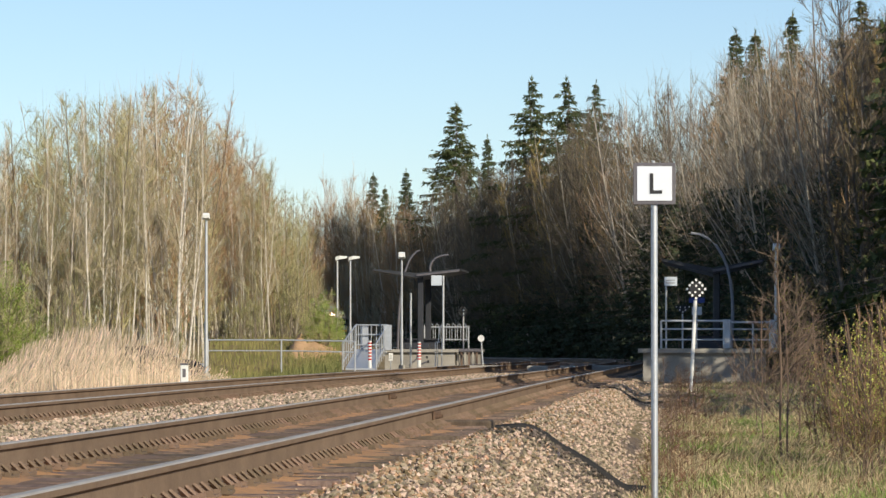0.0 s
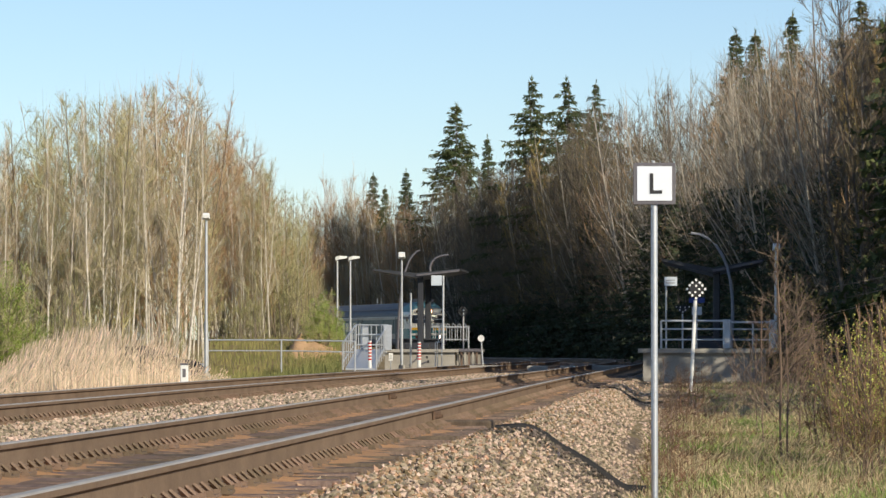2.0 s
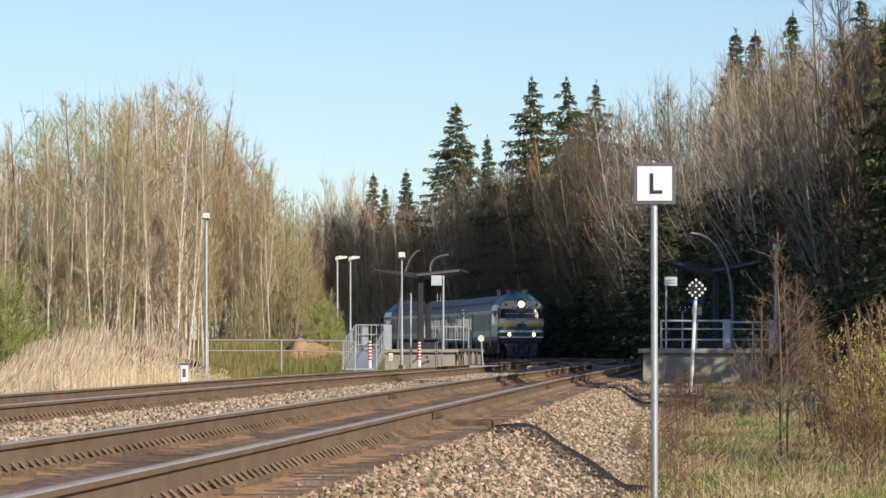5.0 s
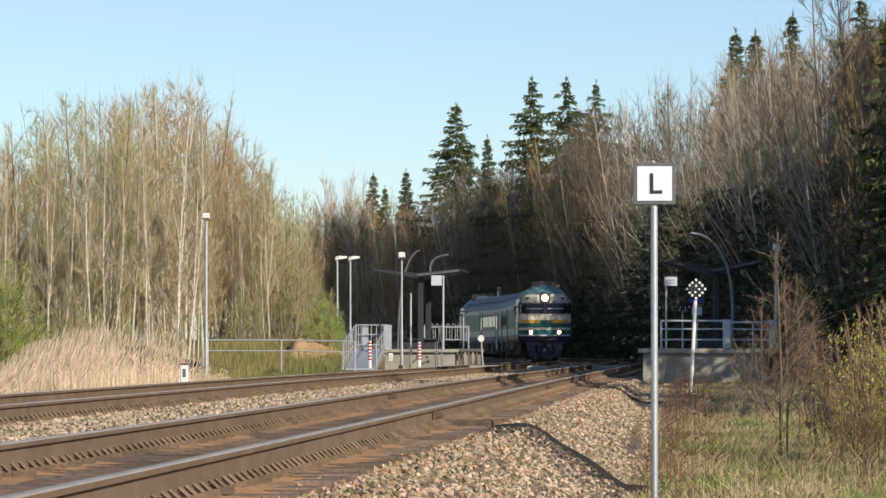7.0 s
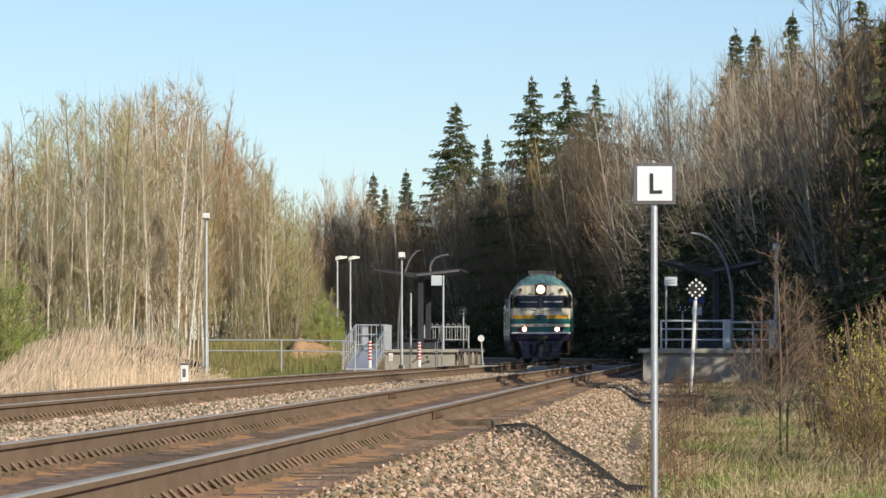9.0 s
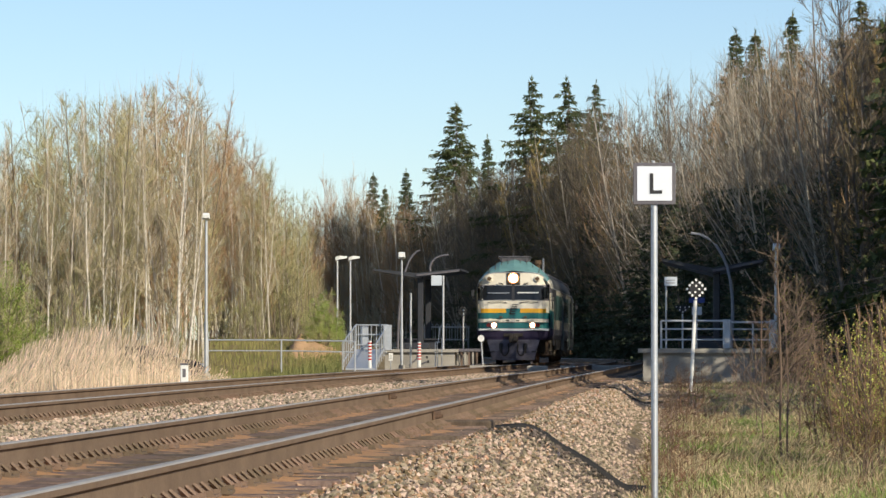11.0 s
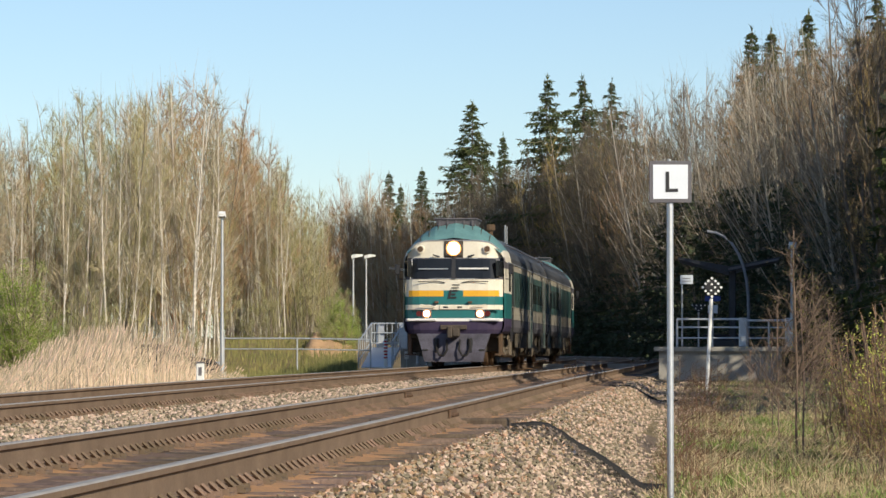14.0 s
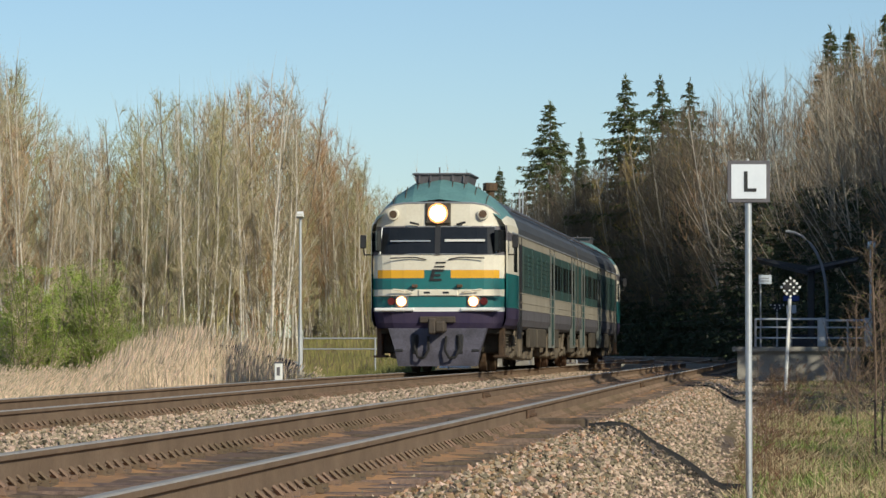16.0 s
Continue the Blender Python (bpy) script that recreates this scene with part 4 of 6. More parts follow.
        for y in (5.6, 9.5, 14.9, 18.8, 19.6):
            small("brake_pipe", UNDER, lambda b: pipe(b, [(sx * 1.25, y, 0.95), (sx * 1.3, y + 0.1, 0.5), (sx * 1.22, y + 0.5, 0.36), (sx * 1.2, y + 0.9, 0.5)], 0.035, 6))
        small("gutter", GALV, lambda b: box(b, *sorted((sx * 1.5, sx * 1.575)), 1.3, LENGTH - 0.3, 3.12, 3.15))
        for y0, y1 in ((7.2, 9.4), (9.8, 12.8), (15.2, 17.6)):
            small("skirt_panel", UNDER, lambda b: box(b, *sorted((sx * 1.4, sx * 1.5)), y0, y1, 0.55, 1.02, 0.02))
    small("underframe", UNDER, lambda b: box(b, -1.35, 1.35, 0.6, LENGTH - 0.3, 0.85, 1.05, 0.02))
    small("gangway", RUBBER, lambda b: box(b, -0.6, 0.6, LENGTH - 0.25, LENGTH + 0.0, 1.1, 3.3, 0.05), "black rubber gangway")
    for sx in (-1, 1):
        for y0, y1, z0 in ((1.0, 1.8, 0.42), (6.1, 6.6, 0.3), (6.7, 7.2, 0.45), (7.4, 8.3, 0.26), (8.5, 9.3, 0.36), (9.5, 9.9, 0.24), (15.2, 16.0, 0.3), (16.1, 16.9, 0.4), (17.0, 18.4, 0.32), (18.5, 19.0, 0.25), (23.2, 24.2, 0.4)):
            small("equipment_box", BOGIE if z0 < 0.35 else UNDER, lambda b: box(b, *sorted((sx * 0.85, sx * (1.42 - 0.2 * z0))), y0, y1, z0, 0.95, 0.04))
    small("fuel_tank", UNDER, lambda b: box(b, -1.1, 1.1, 10, 15, 0.4, 0.9, 0.1))
    for yb in PIVOTS:
        bogie = small("bogie", BOGIE, lambda b: ([box(b, *sorted((sx * 0.98, sx * 1.18)), yb - 1.75, yb + 1.75, 0.45, 0.72, 0.05) for sx in (-1, 1)],
                                                 box(b, -1.0, 1.0, yb - 0.3, yb + 0.3, 0.5, 0.8, 0.05)), "dusty steel bogie")
        for sx in (-1, 1):
            for dy in (-1.2, 1.2):
                b = bmesh.new()
                tube(b, (sx * 0.73, yb + dy, 0.475), (sx * 0.86, yb + dy, 0.475), 0.475, n=24)
                tube(b, (sx * 0.70, yb + dy, 0.475), (sx * 0.74, yb + dy, 0.475), 0.505, n=24)
                part("wheel", b, IRON, bogie)
                b = bmesh.new()
                box(b, *sorted((sx * 1.0, sx * 1.3)), yb + dy - 0.2, yb + dy + 0.2, 0.3, 0.6, 0.06)
                part("axle_box", b, BOGIE, bogie)
                b = bmesh.new()
                for dz in (-0.34, 0.34):
                    for k in range(6):
                        tube(b, (sx * 1.2, yb + dy + dz, 0.5 + k * 0.065), (sx * 1.2, yb + dy + dz, 0.535 + k * 0.065), 0.12, n=10)
                part("spring", b, BOGIE, bogie)
                b = bmesh.new()
                tube(b, (sx * 1.3, yb + dy, 0.45), (sx * 1.36, yb + dy, 0.45), 0.13, n=12)
                box(b, *sorted((sx * 1.18, sx * 1.26)), yb + dy - 0.5, yb + dy + 0.5, 0.3, 0.4, 0.02)
                part("bearing_cover", b, BOGIE, bogie)
            b = bmesh.new()
            box(b, *sorted((sx * 1.1, sx * 1.32)), yb - 0.3, yb + 0.3, 0.42, 0.95, 0.04)
            tube(b, (sx * 1.34, yb - 0.1, 0.5), (sx * 1.34, yb + 0.35, 0.98), 0.05, n=8)
            part("damper", b, BOGIE, bogie)
    return car


front_car = build_power_car("teal and cream diesel power car with amber front stripe")
rear_car = copy_thing(front_car, pose(0, 0, 0))
tagged(rear_car, "rear teal and cream power car facing backwards, sooty roof")
cars = [front_car, rear_car]


# ---- trees, reeds and grass ----
def wander(rng, a, d, length, k, bend, lift):
    pts, p, d = [a], a.copy(), d.normalized()
    for i in range(k):
        d = (d + Vector((rng.uniform(-bend, bend), rng.uniform(-bend, bend), lift + rng.uniform(-bend, bend) * 0.5))).normalized()
        p = p + d * (length / k)
        pts.append(p.copy())
    return pts


def along(pts, t):
    x = t * (len(pts) - 1)
    i = min(int(x), len(pts) - 2)
    return pts[i].lerp(pts[i + 1], x - i), (pts[i + 1] - pts[i]).normalized()


def bare_tree(seed, bark, twig, leaf, height=14.0, stems=1, spread=0.24, limbs=34, twigs=9, leaves=2, low=0.22, label="", thick=0.008, leaf_size=1.0):
    """A leafless spring tree: stem, ascending limbs, fine twigs and a haze of buds."""
    rng = random.Random(seed)
    t = thing("shrub" if stems > 3 else "sapling", (0, 0, -200), label, "shrub" if stems > 3 else "sapling", "trackside shrubs")
    wood, crown = Wood(), Wood()
    for k in range(stems):
        lean = Vector((rng.uniform(-0.1, 0.1), rng.uniform(-0.1, 0.1), 1)) if stems == 1 else Vector((rng.uniform(-0.25, 0.25), rng.uniform(-0.25, 0.25), 1))
        h = height * (1 if k == 0 else rng.uniform(0.7, 0.95))
        r = h * rng.uniform(0.0062, 0.0085)
        stem = wander(rng, Vector((rng.uniform(-0.3, 0.3) * (stems > 1), rng.uniform(-0.3, 0.3) * (stems > 1), -0.4)), lean, h + 0.4, 7, 0.06, 0.04)
        wood.limb(stem, r, 0.01, 5)
        for i in range(14):
            q, e = along(stem, rng.uniform(0.84, 1.0))
            crown.twig(q, q + (e + Vector((rng.gauss(0, 0.16), rng.gauss(0, 0.16), 0.2))) * h * rng.uniform(0.03, 0.1), thick, 0, 1)
        for i in range(limbs // stems):
            f = low + (0.97 - low) * ((i + rng.random()) / (limbs // stems)) ** 0.9
            p, d = along(stem, f)
            az = rng.uniform(0, 2 * math.pi)
            out = Vector((math.cos(az), math.sin(az), rng.uniform(0.45, 1.2)))
            length = h * spread * (1.08 - f) ** 0.9 * rng.uniform(0.6, 1.25)
            limb = wander(rng, p, out, length, 2, 0.17, 0.13)
            wood.limb(limb, max(0.01 if height > 3.5 else 0.005, r * (1 - f) * 0.42), 0.007 if height > 3.5 else 0.003, 3)
            subs = [limb]
            for j in range(3):
                q, e = along(limb, rng.uniform(0.3, 0.9))
                side = (e + Vector((rng.uniform(-1, 1), rng.uniform(-1, 1), rng.uniform(-0.2, 0.8))) * 0.8).normalized()
                sub = wander(rng, q, side, length * rng.uniform(0.3, 0.6), 2, 0.15, 0.05)
                crown.twig(sub[0], sub[-1], 0.013 * min(1, height / 6), 0)
                subs.append(sub)
            for sub in subs:
                for j in range(int(twigs * min(1.15, 0.2 + 1.1 * (1.06 - f)))):
                    q, e = along(sub, rng.uniform(0.15, 1.0))
                    side = (e * 0.9 + Vector((rng.uniform(-1, 1), rng.uniform(-1, 1), rng.uniform(-0.6, 1.1))) * 0.85).normalized()
                    end = q + side * rng.uniform(0.4, 1.15) * (0.45 + height * 0.04) * (0.5 + 0.8 * (1 - f))
                    crown.twig(q, end, thick, 0, 1)
                    for _ in range(leaves - 1 if j % 2 else leaves):
                        crown.leaf(q.lerp(end, rng.uniform(0.2, 1.05)) + Vector((rng.gauss(0, 0.05), rng.gauss(0, 0.05), rng.gauss(0, 0.05))), rng.uniform(0.02, 0.045) * min(1, height / 8) * leaf_size, rng, 1)
    wood.make("trunk", [bark], t)
    crown.make("crown", [twig, leaf], t)
    return t


def wood_tree(seed, bark, twig, leaf, height, label, stems=1, spread=0.22, limbs=36, twigs=9, leaves=0.3, low=0.18, steep=1.2, thick=0.0095, girth=0.0058, bough=1):
    """A leafless tree seen from afar: straight stems, steep limbs, side boughs and a haze of long thin twigs."""
    rng = random.Random(seed)
    t = thing("birch_tree" if bark is BIRCH else "aspen_tree" if bark is BARK_P else "bare_tree", (0, 0, -200), label, "tree", "roadside trees")
    wood, crown = Wood(), Wood()

    def astray(k):
        return Vector((rng.uniform(-k, k), rng.uniform(-k, k), rng.uniform(-k, k)))

    for k in range(stems):
        lean = Vector((rng.gauss(0, 0.04), rng.gauss(0, 0.04), 1)) + (astray(0.16) if stems > 1 else Vector())
        h = height * (1 if k == 0 else rng.uniform(0.75, 0.95))
        r = h * girth * rng.uniform(0.85, 1.15)
        foot = astray(0.25) if stems > 1 else Vector()
        stem = wander(rng, Vector((foot.x, foot.y, -0.4)), lean, h * 0.97 + 0.4, 9, 0.045, 0.05)
        wood.limb(stem, r, 0.012, 5)
        for i in range(12):
            q, e = along(stem, rng.uniform(0.7, 1.0))
            crown.twig(q, q + (e + astray(0.22) + Vector((0, 0, 0.2))) * h * rng.uniform(0.03, 0.09), thick * 0.7, 0, 1)
        n = limbs // stems
        for i in range(n):
            f = low + (0.95 - low) * (i + rng.random()) / n
            p, d = along(stem, f)
            az = rng.uniform(0, 2 * math.pi)
            length = h * spread * min(1, (1.03 - f) * 1.9) * rng.uniform(0.55, 1.25)
            limb = wander(rng, p, Vector((math.cos(az), math.sin(az), steep * rng.uniform(0.5, 1.4))), length, 3, 0.16, 0.15)
            wood.limb(limb, max(0.014, r * (1.02 - f) * 0.5), 0.009, 3, bough)
            arms = [limb]
            for j in range(4):
                q, e = along(limb, rng.uniform(0.2, 0.95))
                arm = [q, q + (e + astray(0.75) + Vector((0, 0, 0.25))).normalized() * length * rng.uniform(0.3, 0.6)]
                crown.twig(arm[0], arm[1], 0.013, 0, 1)
                arms.append(arm)
            for arm in arms:
                for j in range(int(twigs * min(1.2, 0.3 + 1.25 * (1 - f)))):
                    q, e = along(arm, rng.uniform(0.1, 1.0))
                    end = q + (e + astray(0.8) + Vector((0, 0, 0.3))).normalized() * rng.uniform(0.4, 1.15) * (0.4 + height * 0.036)
                    crown.twig(q, end, thick, 0, 1)
                    if rng.random() < leaves:
                        crown.leaf(q.lerp(end, rng.uniform(0.3, 0.95)) + astray(0.05), rng.uniform(0.025, 0.05), rng, 1)
    wood.make("trunk", [bark, twig], t)
    crown.make("crown", [twig, leaf], t)
    return t


def full_spruce(seed, height=18.0, slant=0.3, widest=3.0, ragged=0.2, label="tall dark green spruce with drooping boughs"):
    """A full-skirted spruce: whorls of sagging boughs with hanging twig curtains and upturned tips."""
    rng = random.Random(seed)
    t = thing("spruce_tree", (0, 0, -200), label, "tree", "spruces")
    wood, crown = Wood(), Wood()
    wood.limb(wander(rng, Vector((0, 0, -0.4)), Vector((0, 0, 1)), height + 0.3, 6, 0.01, 0.05), height * 0.011, 0.02, 7)
    z = height * 0.1
    while z < height - 0.25:
        reach = min(widest, 0.12 + slant * (height - z)) * rng.uniform(1 - ragged, 1 + ragged * 0.6)
        turn = rng.uniform(0, 6.28)
        for k in range(6):
            az = turn + k * 1.047 + rng.uniform(-0.35, 0.35)
            length = reach * rng.uniform(1 - ragged * 1.6, 1.08)
            out = Vector((math.cos(az), math.sin(az), 0))
            sag = 0.38 * min(1, 2.2 * (height - z) / height)
            p = Vector((0, 0, z + rng.uniform(-0.12, 0.12)))
            pts = [p, p + out * length * 0.55 - Vector((0, 0, sag * length * 0.5)), p + out * length - Vector((0, 0, sag * length * 0.62))]
            wood.limb(pts, 0.03, 0.008, 3)
            for j in range(int(7 + length * 11)):
                f = rng.uniform(0.1, 1.0) ** 0.8
                q, e = along(pts, f)
                side = Vector((-out.y, out.x, 0)) * rng.uniform(-1, 1)
                d = (out * 0.45 + side * 0.9 + Vector((0, 0, rng.uniform(-0.9, 0.1)))).normalized()
                size = rng.uniform(0.25, 0.6) * (0.55 + 0.45 * min(1, length))
                crown.twig(q, q + d * size, 0.045, 0, 1)
                crown.leaf(q + d * size * 0.5, size * 0.22, rng, 0)
        z += rng.uniform(0.16, 0.3)
    for i in range(12):
        q = Vector((0, 0, height - rng.uniform(0, 0.8)))
        crown.twig(q, q + Vector((rng.uniform(-0.25, 0.25), rng.uniform(-0.25, 0.25), 0.3)), 0.04, 0, 1)
    wood.make("trunk", [BARK], t)
    crown.make("crown", [NEEDLE], t)
    return t


def spruce(seed, height=18.0, width=0.17, fill=1.0, label="tall dark green spruce with drooping branches"):
    rng = random.Random(seed)
    t = thing("spruce_tree", (0, 0, -200), label, "tree", "spruces")
    wood, crown = Wood(), Wood()
    stem = wander(rng, Vector((0, 0, -0.4)), Vector((0, 0, 1)), height + 0.4, 6, 0.01, 0.05)
    wood.limb(stem, height * 0.011, 0.02, 7)
    z = height * 0.08
    while z < height * 0.985:
        f = z / height
        reach = height * width * (1 - f) ** 0.9 * rng.uniform(0.7, 1.15) + 0.12
        for k in range(3):
            if rng.random() < 0.1:
                continue
            az = rng.uniform(0, 2 * math.pi)
            length = reach * rng.uniform(0.65, 1.2)
            p = Vector((0, 0, z + rng.uniform(-0.2, 0.2)))
            tip = p + Vector((math.cos(az) * length, math.sin(az) * length, length * (-0.28 + 0.55 * f)))
            mid = p.lerp(tip, 0.5) + Vector((0, 0, -0.06 * length))
            if fill > 0.6:
                wood.limb([p, mid, tip], 0.03 * (1 - f) + 0.008, 0.006, 3)
            else:
                wood.twig(p, tip, 0.04, 0, 1)
            for j in range(int((6 + length * 8) * fill)):
                q = p.lerp(tip, rng.uniform(0.12, 1.03)) + Vector((0, 0, -0.05 * length))
                d = Vector((math.cos(az) * 0.7 + rng.uniform(-1, 1), math.sin(az) * 0.7 + rng.uniform(-1, 1), rng.uniform(-0.75, 0.12))).normalized()
                size = rng.uniform(0.2, 0.45) / fill ** 0.5
                crown.twig(q, q + d * size, 0.06 / fill ** 0.55, 0, 1)
                crown.leaf(q + d * size * 0.4, size * 0.42, rng, 0)
        z += rng.uniform(0.14, 0.26) / fill ** 0.4
    crown.twig(Vector((0, 0, height - 0.6)), Vector((0, 0, height + 0.5)), 0.05, 0)
    wood.make("trunk", [BARK], t)
    crown.make("crown", [NEEDLE], t)
    return t


def clear_of_line(x, y, height):
    """Moves a tree back along its bearing until it stands beside the tracks."""
    k = 1.0
    while y * k > 200 and abs(axis(x * k, y * k)) < 7.5:
        k += 0.01
    return x * k, y * k, height * k


def place(proto, x, y, height, proto_height, rng):
    x, y, height = clear_of_line(x, y, height)
    s = height / proto_height
    m = pose(x, y, field(x, y) - 0.05, rng.uniform(-2, 2), rng.uniform(-2, 2), rng.uniform(0, 360))
    c = copy_thing(proto, m)
    c.scale = (s * rng.uniform(0.85, 1.1), s * rng.uniform(0.85, 1.1), s)
    return c


def build_trees():
    rng = random.Random(5)
    slim = wood_tree(51, BIRCH, TWIG, BUD, 14, "slim pale birch stem in the stand", spread=0.11, limbs=22, twigs=7, low=0.3, steep=1.7, girth=0.0044)
    fork = wood_tree(53, BIRCH, TWIG, BUD, 14, "forked slim white birch in the stand", stems=2, spread=0.14, limbs=26, twigs=7, low=0.25, steep=1.5, girth=0.0048, bough=0)
    birches = [wood_tree(11, BIRCH, TWIG, BUD, 14, "leafless white-barked birch with fine brown twigs", spread=0.2, low=0.1),
               wood_tree(12, BIRCH, TWIG_R, BUD_O, 14, "white-barked birch with reddish budding twigs", spread=0.19, low=0.12),
               wood_tree(13, BARK_P, TWIG_O, BUD, 14, "twin-stemmed pale tree with olive twigs", stems=2, spread=0.2, low=0.1, leaves=0.5),
               wood_tree(14, BARK, TWIG_O, BUD, 14, "slender grey-brown alder with opening buds", spread=0.22, low=0.06, leaves=0.6),
               wood_tree(15, BARK, TWIG_R, BUD_O, 14, "bare brown tree with amber catkins", stems=2, spread=0.2, low=0.08, leaves=0.5)]
    bush = bare_tree(16, BARK, TWIG_O, BUSHLEAF, 4, 5, 0.3, 32, 6, 1, 0.05, "greenish leafing shrub with many stems")
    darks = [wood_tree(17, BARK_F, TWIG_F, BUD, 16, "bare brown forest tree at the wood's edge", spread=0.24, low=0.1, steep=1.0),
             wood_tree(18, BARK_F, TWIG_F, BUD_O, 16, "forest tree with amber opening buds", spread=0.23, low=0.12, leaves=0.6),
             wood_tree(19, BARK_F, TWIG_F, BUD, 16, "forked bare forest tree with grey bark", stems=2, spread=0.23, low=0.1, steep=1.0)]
    pales = [wood_tree(61, BARK_P, TWIG_G, BUD, 16, "tall pale aspen with steep bare boughs", spread=0.3, limbs=30, low=0.22, twigs=6, thick=0.008, steep=1.4, girth=0.0066, bough=0, leaves=0.1),
             wood_tree(62, BARK_P, TWIG_G, BUD, 16, "forked pale aspen with grey-buff twigs", stems=2, spread=0.28, limbs=34, low=0.2, twigs=6, thick=0.008, steep=1.5, girth=0.006, bough=0, leaves=0.1),
             wood_tree(63, BARK_P, TWIG_R, BUD_O, 16, "pale tree with reddish buds over bare boughs", twigs=7, spread=0.24, low=0.2, steep=1.3, leaves=0.6),
             wood_tree(64, BARK_P, mat("amber_twigs", (0.44, 0.32, 0.12), (0.34, 0.25, 0.1), scale=1.0, vary=0.2), BUD_O, 16, "willow with amber opening catkins", stems=2, spread=0.24, low=0.15, leaves=1.0)]
    fir = [full_spruce(31, 18, 0.38, 3.2, 0.25), full_spruce(32, 18, 0.5, 4.2, 0.55), full_spruce(33, 18, 0.24, 1.6, 0.25, "narrow spruce top above the bare trees")]
    mid = spruce(36, 18, 0.24, 0.5, "dark green spruce at the wood's edge")
    dense = [spruce(34, 18, 0.2, 0.3, "dark spruce inside the wood"), spruce(35, 18, 0.24, 0.3, "broad dark spruce inside the wood")]
    pile = []

    def inner(proto, x, y, height, proto_height, rng):
        x, y, height = clear_of_line(x, y, height)
        if 176 < y < 258 and x / y < 0.066:
            height = min(height, max(3.5, 1.5 + 0.62 * (axis(x, y) - GAP / 2)))
        elif 148 < y <= 176 and axis(x, y) < 10.5:
            height = min(height, max(3.5, 2.5 + 0.7 * (axis(x, y) - GAP / 2)))
        k = height / proto_height
        m = pose(x, y, field(x, y) - 0.05, 0, 0, rng.uniform(0, 360)) @ Matrix.Diagonal((k * rng.uniform(0.85, 1.1), k * rng.uniform(0.85, 1.1), k, 1))
        pile.append((proto, m))

    protos = birches + [bush, fork] + darks + pales + fir + dense + [mid, slim]
    # the birch stand on the west side: skyline by bearing
    west_top = ((-400, 60), (-160, 95), (-110, 150), (-70, 225), (-20, 262), (40, 225), (130, 172), (230, 165), (290, 118), (345, 165), (390, 195), (430, 255), (480, 295), (530, 360), (570, 430))
    for i in range(105):
        x = -330 + 880 * (i + rng.random()) / 105
        d = rng.uniform(146, 190) if x < 372 else rng.uniform(188, 215)
        top = lerp(west_top, x) + abs(rng.gauss(0, 34)) - 30
        gx = px(x, d)
        h = (621 - top) / FOCAL * d + 0.52 - field(gx, d)
        place(rng.choice((birches[0], birches[2], birches[3], birches[3], birches[4]) if not 190 < x < 430 else (birches[1], birches[4], birches[1], birches[0], birches[2], birches[3])), gx, d, max(3, h), 14, rng)
    for i in range(76):
        x = -250 + 760 * (i + rng.random()) / 76
        d = rng.uniform(142, 156) if x < 365 else rng.uniform(186, 200)
        gx = px(x, d)
        top = lerp(west_top, x) + rng.uniform(-35, 110)
        place(rng.choice((slim, slim, fork)), gx, d, max(4, (621 - top) / FOCAL * d + 0.52 - field(gx, d)), 14, rng)
    for i in range(24):
        x = 375 + 190 * (i + rng.random()) / 24
        d = rng.uniform(190, 222)
        gx = px(x, d)
        place(rng.choice(birches), gx, d, max(4, (621 - lerp(west_top, x) - abs(rng.gauss(0, 25))) / FOCAL * d + 0.52 - field(gx, d)), 14, rng)
    green = bare_tree(52, BARK, TWIG, BUSHLEAF, 4, 6, 0.3, 40, 9, 7, 0.03, "fresh green leafing shrub beside the reeds", 0.008, 1.9)
    protos.append(green)
    for i in range(22):
        x = -150 + 225 * (i + rng.random()) / 22
        d = rng.uniform(124, 138)
        place(green, px(x, d), d, rng.uniform(2.6, 4.9) * (0.75 if x > 30 else 1), 4, rng)
    for x, d, h in ((20, 132, 2.2), (60, 134, 1.8), (556, 180, 2.7), (566, 182, 3.0), (576, 178, 2.6), (588, 181, 2.3), (548, 176, 1.9), (598, 184, 1.6)):
        place(green, px(x, d), d, h, 4, rng)
    for i in range(18):
        x = 368 + 200 * (i + rng.random()) / 18
        d = rng.uniform(184, 196)
        place(bush, px(x, d), d, rng.uniform(2.5, 4.5), 4, rng)
    # tall spruces added right of the view to darken the wood's edge
    for i in range(26):
        gx, gy = rng.uniform(16.5, 27), rng.uniform(97, 126)
        inner(rng.choice(dense), gx, gy, rng.uniform(14.5, 18), 18, rng)
    for i in range(26):
        x = -320 + 890 * (i + rng.random()) / 26
        d = rng.uniform(196, 222)
        place(bush, px(x, d), d, rng.uniform(4, 6), 4, rng)
    for i in range(44):
        x = -300 + 860 * rng.random()
        if i > 30:
            x = -170 + 150 * rng.random()
        d = rng.uniform(132, 146) if x < 360 else rng.uniform(196, 215)
        place(bush, px(x, d), d, rng.uniform(2.2, 4.2), 4, rng)
    # the wood on the east side and across the bend
    east_top = ((440, 360), (520, 350), (560, 340), (600, 300), (650, 318), (700, 322), (745, 350), (800, 275), (850, 285), (900, 262), (960, 245), (1000, 215), (1060, 165), (1110, 160),
                (1180, 130), (1225, 95), (1300, 72), (1350, 50), (1400, 40), (1450, 22), (1500, 5), (1568, -20), (1800, -80))
    front = ((440, 300), (600, 300), (800, 268), (1000, 232), (1200, 190), (1300, 165), (1400, 140), (1568, 112), (1800, 92))
